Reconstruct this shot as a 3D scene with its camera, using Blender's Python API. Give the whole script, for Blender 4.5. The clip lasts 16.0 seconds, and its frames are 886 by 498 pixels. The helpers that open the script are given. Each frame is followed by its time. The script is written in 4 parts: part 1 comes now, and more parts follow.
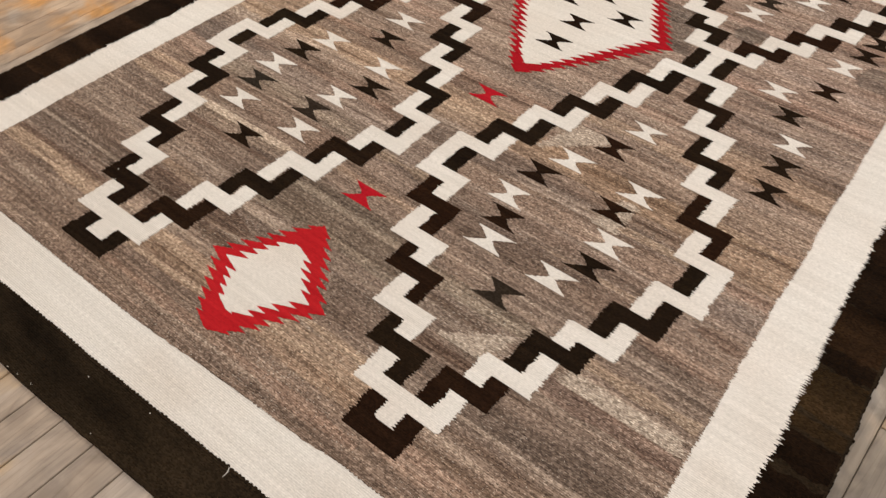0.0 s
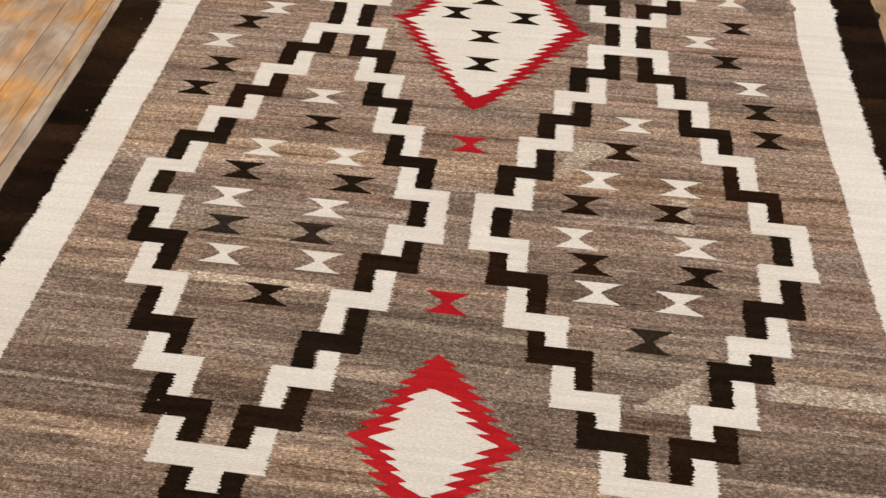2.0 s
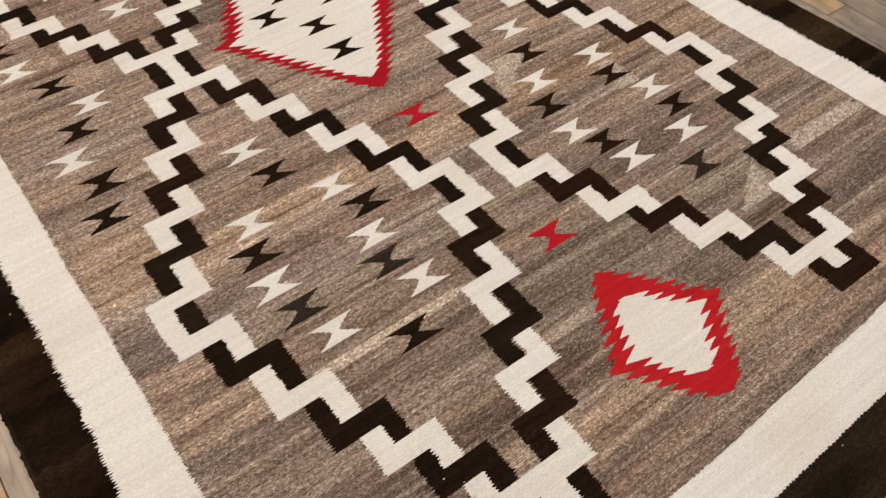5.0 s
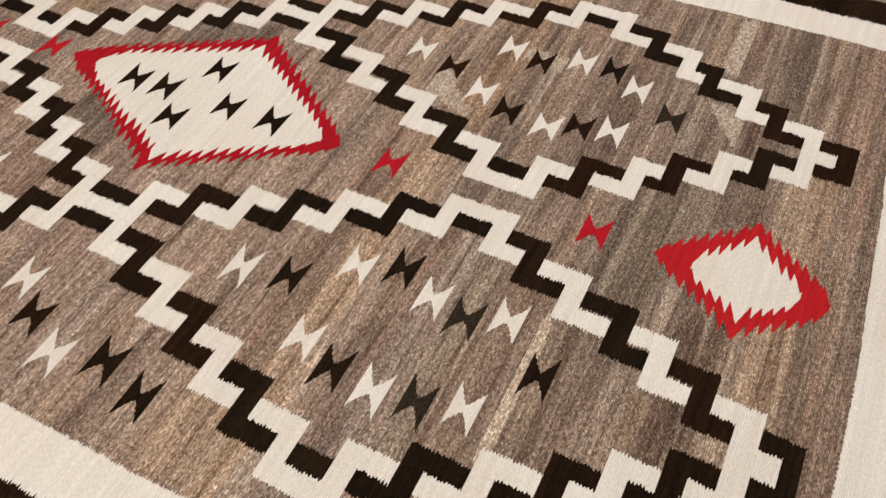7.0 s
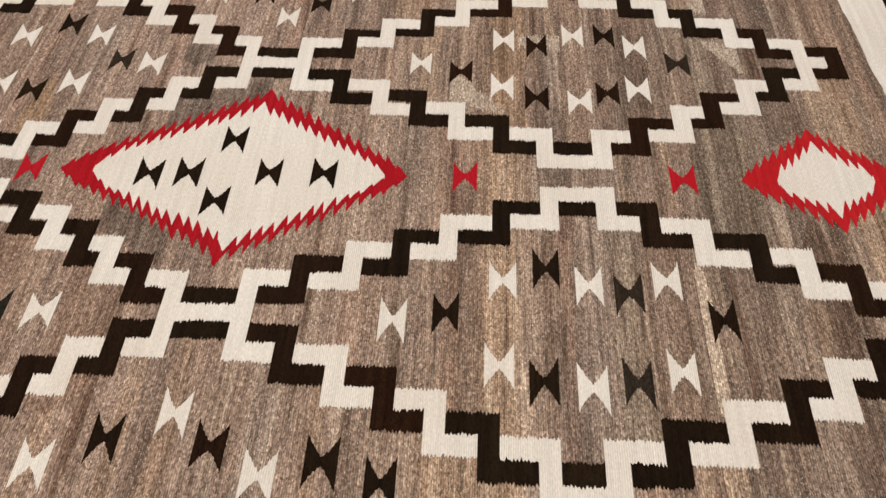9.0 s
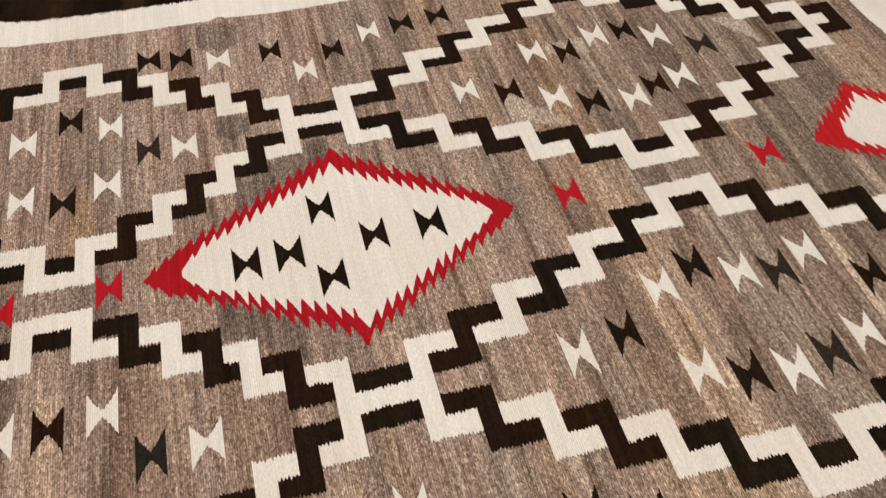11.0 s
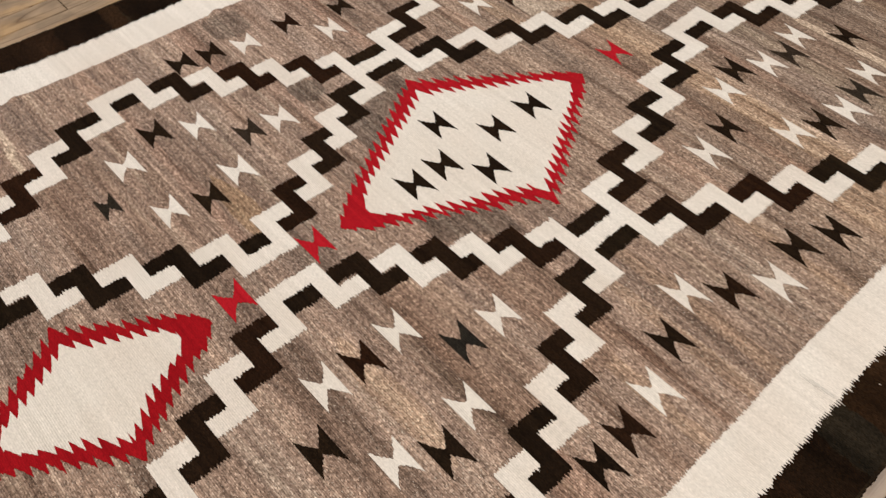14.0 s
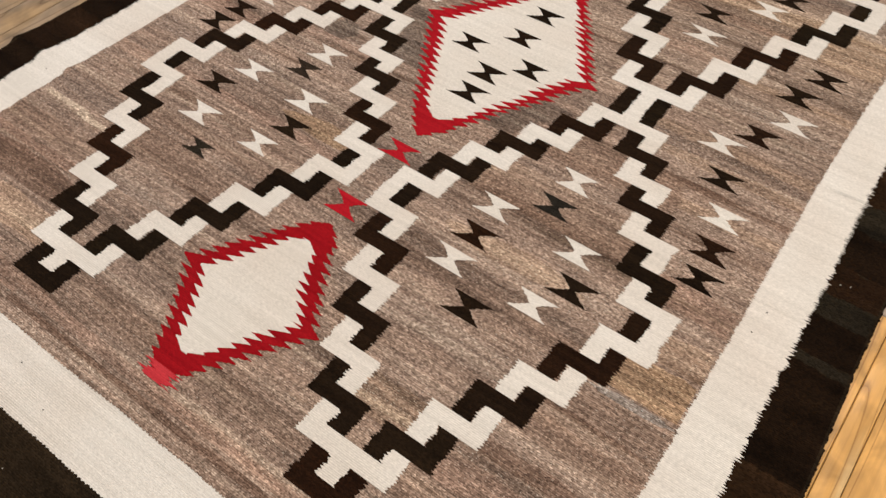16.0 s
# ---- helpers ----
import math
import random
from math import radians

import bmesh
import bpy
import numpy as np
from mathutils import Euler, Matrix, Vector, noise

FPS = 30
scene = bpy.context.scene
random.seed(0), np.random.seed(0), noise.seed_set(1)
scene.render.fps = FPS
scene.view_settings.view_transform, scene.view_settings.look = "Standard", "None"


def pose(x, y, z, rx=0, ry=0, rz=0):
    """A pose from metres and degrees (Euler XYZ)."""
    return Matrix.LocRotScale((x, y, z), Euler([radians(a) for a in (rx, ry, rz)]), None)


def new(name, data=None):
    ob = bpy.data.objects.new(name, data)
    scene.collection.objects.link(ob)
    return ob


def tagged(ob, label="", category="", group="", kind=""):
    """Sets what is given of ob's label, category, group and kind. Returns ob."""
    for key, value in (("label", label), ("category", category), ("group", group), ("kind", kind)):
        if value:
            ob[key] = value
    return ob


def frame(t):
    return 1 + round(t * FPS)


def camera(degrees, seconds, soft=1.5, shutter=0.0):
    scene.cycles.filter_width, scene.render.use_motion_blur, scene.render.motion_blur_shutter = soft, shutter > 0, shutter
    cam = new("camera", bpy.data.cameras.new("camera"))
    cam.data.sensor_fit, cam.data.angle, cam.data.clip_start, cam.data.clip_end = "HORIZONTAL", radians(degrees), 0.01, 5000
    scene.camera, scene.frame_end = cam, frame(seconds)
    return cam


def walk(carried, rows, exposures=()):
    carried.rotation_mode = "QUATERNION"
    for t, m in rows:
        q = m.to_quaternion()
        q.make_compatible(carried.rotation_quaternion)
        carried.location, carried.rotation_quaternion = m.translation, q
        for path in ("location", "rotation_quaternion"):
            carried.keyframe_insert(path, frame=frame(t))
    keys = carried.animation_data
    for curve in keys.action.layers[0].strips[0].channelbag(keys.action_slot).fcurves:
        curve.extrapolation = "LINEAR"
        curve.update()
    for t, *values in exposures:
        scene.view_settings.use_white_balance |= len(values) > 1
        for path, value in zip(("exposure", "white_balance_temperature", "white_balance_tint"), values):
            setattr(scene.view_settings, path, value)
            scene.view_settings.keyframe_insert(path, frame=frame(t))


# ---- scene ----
# Camera: metres, origin at the middle of the rug, x along the weft, y along the warp.
cam = camera(55.3, 16.0, soft=1.5)
PATH = [
    (0.0, 1.163, -2.150, 1.445, 43.27, 0.10, 39.35),
    (0.5, 0.943, -2.238, 1.478, 42.63, 0.55, 32.87),
    (1.0, 0.717, -2.272, 1.462, 41.96, 0.68, 25.46),
    (1.5, 0.466, -2.206, 1.483, 40.78, 0.51, 16.69),
    (2.0, 0.191, -2.209, 1.540, 40.14, 0.39, 8.08),
    (2.5, -0.052, -2.224, 1.537, 39.70, 0.39, 0.13),
    (3.0, -0.218, -2.147, 1.490, 39.37, 0.24, -7.88),
    (3.5, -0.417, -2.107, 1.499, 39.44, 0.04, -15.75),
    (3.7, -0.535, -2.122, 1.522, 39.45, -0.13, -18.81),
    (5.8, -1.076, -1.732, 1.490, 38.88, -0.19, -47.30),
    (6.0, -1.124, -1.681, 1.499, 38.89, -0.13, -50.04),
    (6.5, -1.193, -1.516, 1.472, 39.00, -0.14, -56.91),
    (7.0, -1.255, -1.326, 1.481, 39.15, -0.17, -63.56),
    (7.5, -1.387, -1.130, 1.534, 39.44, -0.16, -69.77),
    (8.0, -1.448, -0.945, 1.537, 39.45, -0.05, -75.64),
    (8.2, -1.445, -0.865, 1.519, 39.54, -0.02, -78.00),
    (10.3, -1.421, -0.135, 1.427, 40.37, -0.29, -99.78),
    (10.5, -1.360, -0.068, 1.419, 40.40, -0.29, -101.21),
    (11.0, -1.268, 0.101, 1.449, 40.43, -0.18, -104.85),
    (11.5, -1.281, 0.287, 1.494, 40.27, 0.05, -109.10),
    (12.0, -1.253, 0.433, 1.488, 40.17, 0.23, -114.14),
    (12.5, -1.171, 0.536, 1.469, 40.10, 0.41, -119.46),
    (13.0, -1.120, 0.688, 1.485, 40.09, 0.30, -124.32),
    (13.5, -1.146, 0.954, 1.521, 40.21, 0.21, -128.29),
    (14.0, -1.144, 1.126, 1.484, 40.10, 0.07, -131.63),
    (14.5, -1.032, 1.214, 1.454, 39.93, -0.03, -134.50),
    (15.0, -0.984, 1.362, 1.472, 39.93, 0.01, -137.25),
    (15.5, -1.024, 1.568, 1.521, 39.78, -0.04, -140.19),
    (16.0, -1.046, 1.711, 1.514, 39.78, 0.06, -143.15),
]
walk(cam, [(t, pose(x, y, z, rx, ry, rz)) for t, x, y, z, rx, ry, rz in PATH])

# ---- light: a closed room lit by warm area lights, added unseen under the ceiling ----
world = bpy.data.worlds.new("room_air")
world.use_nodes = True
world.node_tree.nodes["Background"].inputs["Color"].default_value = (1.0, 0.97, 0.93, 1)
world.node_tree.nodes["Background"].inputs["Strength"].default_value = 0.05
scene.world = world
# added fill lights, no fittings built: place, watts, colour
FILLS = [(-1.5, -1.9, 31.0, (1.0, 0.965, 0.925)), (1.5, -1.9, 36.5, (1.0, 0.968, 0.935)), (-1.5, 0.1, 29.0, (1.0, 0.947, 0.868)),
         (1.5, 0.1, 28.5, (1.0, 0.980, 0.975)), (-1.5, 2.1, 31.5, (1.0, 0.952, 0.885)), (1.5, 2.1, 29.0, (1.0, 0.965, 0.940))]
for lx, ly, watts, tone in FILLS:
    fill_light = bpy.data.lights.new("overhead_fill", "AREA")
    fill_light.shape, fill_light.size, fill_light.size_y = "RECTANGLE", 0.6, 0.6
    fill_light.energy, fill_light.color = watts, tone
    new("overhead_fill", fill_light).matrix_world = pose(lx, ly, 2.66)

# ---- materials ----
def nodes_of(name, rough=0.95, spec=0.06):
    m = bpy.data.materials.new(name)
    m.use_nodes = True
    nt = m.node_tree
    b = nt.nodes["Principled BSDF"]
    b.inputs["Roughness"].default_value = rough
    b.inputs["Specular IOR Level"].default_value = spec
    return m, nt, b


def link(nt, a, b):
    nt.links.new(a, b)


def mapped_noise(nt, scale, detail=3.0, rough=0.55, shift=(0, 0, 0), distort=0.0):
    """Noise in metres, stretched by scale along the axes."""
    co = nt.nodes.new("ShaderNodeTexCoord")
    mp = nt.nodes.new("ShaderNodeMapping")
    mp.inputs["Scale"].default_value = scale
    mp.inputs["Location"].default_value = shift
    nz = nt.nodes.new("ShaderNodeTexNoise")
    nz.inputs["Scale"].default_value = 1.0
    nz.inputs["Detail"].default_value = detail
    nz.inputs["Roughness"].default_value = rough
    nz.inputs["Distortion"].default_value = distort
    link(nt, co.outputs["Object"], mp.inputs["Vector"])
    link(nt, mp.outputs["Vector"], nz.inputs["Vector"])
    return nz.outputs["Fac"]


def ramp(nt, fac, stops):
    r = nt.nodes.new("ShaderNodeValToRGB")
    els = r.color_ramp.elements
    while len(els) < len(stops):
        els.new(0.5)
    for el, (p, c) in zip(els, stops):
        el.position = p
        el.color = (*c, 1)
    link(nt, fac, r.inputs["Fac"])
    return r.outputs["Color"]


def mix(nt, kind, fac, a, b):
    n = nt.nodes.new("ShaderNodeMix")
    n.data_type, n.blend_type = "RGBA", kind
    for sock, v in ((n.inputs["Factor"], fac), (n.inputs["A"], a), (n.inputs["B"], b)):
        if isinstance(v, (int, float)):
            sock.default_value = v
        elif isinstance(v, tuple):
            sock.default_value = (*v, 1)
        else:
            link(nt, v, sock)
    return n.outputs["Result"]


def weft_rows(nt):
    """The beaten weft: one ridge every 4.4 mm along the warp, a little uneven."""
    co = nt.nodes.new("ShaderNodeTexCoord")
    wv = nt.nodes.new("ShaderNodeTexWave")
    wv.wave_type, wv.bands_direction, wv.wave_profile = "BANDS", "Y", "SIN"
    wv.inputs["Scale"].default_value = 71.0
    wv.inputs["Distortion"].default_value = 1.6
    wv.inputs["Detail"].default_value = 1.0
    wv.inputs["Detail Scale"].default_value = 0.35
    link(nt, co.outputs["Object"], wv.inputs["Vector"])
    return wv.outputs["Fac"]


def beads(nt, scale=(205, 340, 1)):
    """Where the weft passes over each warp: (own shade of a bead, its roundness)."""
    co = nt.nodes.new("ShaderNodeTexCoord")
    mp = nt.nodes.new("ShaderNodeMapping")
    mp.inputs["Scale"].default_value = scale
    vo = nt.nodes.new("ShaderNodeTexVoronoi")
    vo.voronoi_dimensions = "2D"
    vo.inputs["Scale"].default_value, vo.inputs["Randomness"].default_value = 1.0, 0.85
    link(nt, co.outputs["Object"], mp.inputs["Vector"])
    link(nt, mp.outputs["Vector"], vo.inputs["Vector"])
    sep = nt.nodes.new("ShaderNodeSeparateColor")
    link(nt, vo.outputs["Color"], sep.inputs["Color"])
    return sep.outputs["Red"], vo.outputs["Distance"]


def own_tint(nt, c):
    """The lot's own dye or fleece, kept as the object's colour."""
    info = nt.nodes.new("ShaderNodeObjectInfo")
    return mix(nt, "MULTIPLY", 1.0, c, info.outputs["Color"])


def weave_bump(nt, bsdf, rows, strength=0.35, depth=0.0012):
    """Weft ridges, the warp showing through as ribs, and fuzz."""
    rib = mapped_noise(nt, (260, 40, 1), 2.0, 0.5, (3, 1, 0))
    slub = mapped_noise(nt, (14, 70, 1), 3.0, 0.6, (1, 9, 0))
    add = nt.nodes.new("ShaderNodeMath")
    add.operation = "ADD"
    link(nt, rib, add.inputs[0])
    link(nt, slub, add.inputs[1])
    add2 = nt.nodes.new("ShaderNodeMath")
    add2.operation = "MULTIPLY_ADD"
    link(nt, rows, add2.inputs[0])
    add2.inputs[1].default_value = 0.6
    link(nt, add.outputs[0], add2.inputs[2])
    dip = nt.nodes.new("ShaderNodeMath")
    dip.operation = "MULTIPLY_ADD"
    link(nt, beads(nt)[1], dip.inputs[0])
    dip.inputs[1].default_value = -0.9
    link(nt, add2.outputs[0], dip.inputs[2])
    bp = nt.nodes.new("ShaderNodeBump")
    bp.inputs["Strength"].default_value = strength
    bp.inputs["Distance"].default_value = depth
    link(nt, dip.outputs[0], bp.inputs["Height"])
    link(nt, bp.outputs["Normal"], bsdf.inputs["Normal"])


def plain_wool(name, dark, light, own=0.0, strength=0.3, across=70, rows=0.06, spec=0.06, tones=((1, 1, 1),), shade=0.07):
    """Dyed or natural yarn: weft streaks, fine grain, and an own tone for each motif."""
    m, nt, b = nodes_of(name, 0.95, spec)
    streak = mapped_noise(nt, (2.5, across, 1), 4.0, 0.6)
    c = ramp(nt, streak, [(0.3, dark), (0.7, light)])
    grain = mapped_noise(nt, (120, 300, 1), 2.0, 0.6, (2, 5, 0))
    c = mix(nt, "MULTIPLY", 1.0, c, ramp(nt, grain, [(0.3, (0.86, 0.86, 0.86)), (0.7, (1.10, 1.10, 1.10))]))
    c = mix(nt, "MULTIPLY", 1.0, c, ramp(nt, beads(nt)[0], [(0.0, (1 - shade, 1 - shade, 1 - shade)), (1.0, (1 + shade, 1 + shade, 1 + shade))]))
    ridge = weft_rows(nt)
    worn = ramp(nt, mapped_noise(nt, (3.5, 4.5, 1), 3.0, 0.6, (11, 3, 0)), [(0.42, (0.15, 0.15, 0.15)), (0.62, (1, 1, 1))])
    # groove shade between the weft ridges, put into the colour in patches
    c = mix(nt, "MULTIPLY", worn, c, ramp(nt, ridge, [(0.1, (1 - 1.5 * rows, 1 - 1.6 * rows, 1 - 1.8 * rows)), (0.7, (1 + 0.4 * rows, 1 + 0.4 * rows, 1 + 0.4 * rows))]))
    stain = mapped_noise(nt, (2.2, 2.8, 1), 3.0, 0.6, (6, 1, 0))
    c = mix(nt, "MULTIPLY", 1.0, c, ramp(nt, stain, [(0.35, (0.965, 0.935, 0.915)), (0.6, (1.02, 1.02, 1.02))]))
    if own:
        info = nt.nodes.new("ShaderNodeObjectInfo")
        tone = ramp(nt, info.outputs["Random"], [(i / max(1, len(tones) - 1), tuple(1 + own * (v - 1) for v in t)) for i, t in enumerate(tones)])
        c = mix(nt, "MULTIPLY", 1.0, c, tone)
    c = own_tint(nt, c)
    link(nt, c, b.inputs["Base Color"])
    weave_bump(nt, b, ridge, strength)
    return m


# how the lots of ground yarn differ along the warp: (y, tint)
LOTS = [(-1.75, (0.82, 0.785, 0.755)), (-1.50, (0.82, 0.79, 0.76)), (-1.40, (0.74, 0.73, 0.72)), (-1.12, (0.73, 0.72, 0.71)), (-1.02, (0.94, 0.92, 0.90)), (-0.82, (0.92, 0.93, 0.95)),
        (-0.66, (1.04, 1.00, 0.95)), (-0.48, (1.0, 0.975, 0.95)), (-0.20, (1.0, 0.975, 0.965)), (0.05, (1.01, 0.975, 0.975)), (0.40, (1.02, 0.985, 0.98)), (0.80, (1.0, 0.965, 0.96)), (1.40, (1.02, 0.985, 0.98))]


def heather_wool(name, tint=(1.0, 1.0, 1.0), paler=0.0):
    """The carded grey-brown ground: broad weft bands, streaks and salt-and-pepper fibres."""
    m, nt, b = nodes_of(name)
    band = mapped_noise(nt, (0.6, 8.5, 1), 2.0, 0.55, (4.3, 2.2, 0))
    streak = mapped_noise(nt, (3.2, 46, 1), 5.0, 0.66, (1.1, 0.4, 0), 0.5)
    add = nt.nodes.new("ShaderNodeMath")
    add.operation = "MULTIPLY_ADD"
    link(nt, streak, add.inputs[0])
    add.inputs[1].default_value = 1.0
    link(nt, band, add.inputs[2])
    half = nt.nodes.new("ShaderNodeMath")
    half.operation = "MULTIPLY"
    half.inputs[1].default_value = 0.5
    link(nt, add.outputs[0], half.inputs[0])
    c = ramp(nt, half.outputs[0], [(0.36, (0.137, 0.101, 0.080)), (0.50, (0.247, 0.184, 0.147)), (0.64, (0.362, 0.284, 0.228))])
    # lots of yarn laid in one after another along the warp, their ends wandering
    co = nt.nodes.new("ShaderNodeTexCoord")
    sep = nt.nodes.new("ShaderNodeSeparateXYZ")
    link(nt, co.outputs["Object"], sep.inputs[0])
    wander = nt.nodes.new("ShaderNodeMath")
    wander.operation = "MULTIPLY_ADD"
    link(nt, mapped_noise(nt, (1.6, 3.0, 1), 2.0, 0.5, (2.7, 7.7, 0)), wander.inputs[0])
    wander.inputs[1].default_value = 0.34
    link(nt, sep.outputs["Y"], wander.inputs[2])
    span_y = nt.nodes.new("ShaderNodeMapRange")
    span_y.inputs["From Min"].default_value, span_y.inputs["From Max"].default_value = -1.63, 1.77
    link(nt, wander.outputs[0], span_y.inputs["Value"])
    c = mix(nt, "MULTIPLY", 1.0, c, ramp(nt, span_y.outputs["Result"], [((y + 1.8) / 3.4, t) for y, t in LOTS]))
    thin = mapped_noise(nt, (6.0, 125, 1), 3.0, 0.6, (6.1, 3.3, 0), 0.4)
    c = mix(nt, "MULTIPLY", 1.0, c, ramp(nt, thin, [(0.33, (0.68, 0.665, 0.655)), (0.5, (1.0, 1.0, 1.0)), (0.67, (1.31, 1.30, 1.28))]))
    pale = mapped_noise(nt, (1.1, 30, 1), 3.0, 0.55, (9.1, 6.3, 0), 0.3)
    c = mix(nt, "MIX", ramp(nt, pale, [(0.57, (0, 0, 0)), (0.68, (0.7, 0.7, 0.7))]), c, (0.39, 0.305, 0.240))
    murk = mapped_noise(nt, (1.0, 26, 1), 3.0, 0.55, (3.9, 1.3, 0), 0.3)
    c = mix(nt, "MULTIPLY", 1.0, c, ramp(nt, murk, [(0.32, (0.58, 0.54, 0.51)), (0.43, (1, 1, 1))]))
    hue = mapped_noise(nt, (2.0, 9.0, 1), 2.0, 0.5, (0.7, 5.1, 0))
    c = mix(nt, "MULTIPLY", 1.0, c, ramp(nt, hue, [(0.35, (1.0, 1.0, 1.0)), (0.65, (1.03, 0.995, 0.97))]))
    if paler:
        c = mix(nt, "MIX", paler, c, (0.43, 0.355, 0.285))
    clump = mapped_noise(nt, (75, 190, 1), 3.0, 0.7, (3, 8, 0))
    c = mix(nt, "MULTIPLY", 1.0, c, ramp(nt, clump, [(0.34, (0.70, 0.69, 0.68)), (0.5, (1.0, 1.0, 1.0)), (0.66, (1.31, 1.335, 1.34))]))
    pepper = beads(nt)[0]
    c = mix(nt, "MULTIPLY", 1.0, c, ramp(nt, pepper, [(0.0, (0.53, 0.51, 0.495)), (0.45, (0.96, 0.955, 0.95)), (0.8, (1.18, 1.18, 1.18)), (1.0, (1.70, 1.79, 1.83))]))
    # undyed white hairs, thick in some lots and nearly absent in others
    fleck = mapped_noise(nt, (150, 260, 1), 2.0, 0.6, (5, 5, 0))
    flock = mapped_noise(nt, (1.6, 7.0, 1), 2.0, 0.5, (8, 2, 0))
    thick = nt.nodes.new("ShaderNodeMath")
    thick.operation = "MULTIPLY_ADD"
    link(nt, flock, thick.inputs[0])
    thick.inputs[1].default_value = 0.16
    link(nt, fleck, thick.inputs[2])
    c = mix(nt, "MIX", ramp(nt, thick.outputs[0], [(0.71, (0, 0, 0)), (0.79, (0.8, 0.8, 0.8))]), c, (0.52, 0.465, 0.40))
    ridge = weft_rows(nt)
    # the ground's colour carries the shade of its weft grooves too
    c = mix(nt, "MULTIPLY", 1.0, c, ramp(nt, ridge, [(0.1, (0.78, 0.765, 0.75)), (0.7, (1.08, 1.08, 1.08))]))
    c = own_tint(nt, mix(nt, "MULTIPLY", 1.0, c, tint))
    link(nt, c, b.inputs["Base Color"])
    weave_bump(nt, b, ridge, 0.5)
    return m


LOOSE_TONES = ((0.75, 0.75, 0.75), (1, 1, 1), (1.15, 1.15, 1.1), (0.9, 0.9, 0.9), (1.35, 1.0, 0.9), (1.05, 1.05, 1.05), (1.4, 1.0, 0.88), (0.85, 0.9, 0.9), (1.3, 1.35, 1.2))
WHITE = plain_wool("natural_white_wool", (0.580, 0.545, 0.500), (0.675, 0.638, 0.590), 0.05, 0.42, rows=0.10, shade=0.03, tones=((0.8, 0.8, 0.8), (1.2, 1.2, 1.2), (1, 0.95, 0.85), (1.1, 1.1, 1.1)))
GRIMY = plain_wool("smudged_white_wool", (0.47, 0.45, 0.42), (0.58, 0.55, 0.51), 0.0, 0.42, rows=0.07, shade=0.05)
CREAM = plain_wool("diamond_cream_wool", (0.570, 0.535, 0.486), (0.660, 0.623, 0.572), 0.0, 0.34, rows=0.09, shade=0.035)
DARK = plain_wool("brown_black_wool", (0.0072, 0.0042, 0.0024), (0.0160, 0.0096, 0.0054), 1.0, 0.3, spec=0.03, tones=LOOSE_TONES, shade=0.35)
EDGE = plain_wool("dark_brown_border_wool", (0.0060, 0.0040, 0.0024), (0.0285, 0.0190, 0.0108), 0.0, 0.35, 11.0, spec=0.03, shade=0.4)
SLATE = plain_wool("slate_black_wool", (0.0122, 0.0106, 0.0083), (0.0195, 0.0172, 0.0138), 0.0, 0.3, spec=0.03, shade=0.35)
CHARCOAL = plain_wool("charcoal_wool", (0.0155, 0.0128, 0.0095), (0.0270, 0.0225, 0.0165), 0.5, 0.3, spec=0.03, tones=LOOSE_TONES, shade=0.35)
RED = plain_wool("red_dyed_wool", (0.275, 0.0055, 0.0115), (0.40, 0.011, 0.019), 0.25, 0.3, tones=((0.8, 0.8, 0.8), (1.1, 1.1, 1.1), (1, 1, 1)))
FADED_RED = plain_wool("faded_red_wool", (0.40, 0.025, 0.035), (0.52, 0.045, 0.055))
PALE = heather_wool("pale_beige_heathered_wool", (1.0, 1.0, 1.0), 0.68)
BLUISH = heather_wool("blue_grey_heathered_wool", (0.88, 1.0, 1.12), 0.15)
BEIGE = heather_wool("light_beige_heathered_wool", (1.10, 1.06, 1.02), 0.88)
DUN = heather_wool("dun_heathered_wool", (0.84, 0.80, 0.77))
ASH = heather_wool("ash_heathered_wool", (0.58, 0.60, 0.61))
GROUND = heather_wool("heathered_grey_brown_wool")


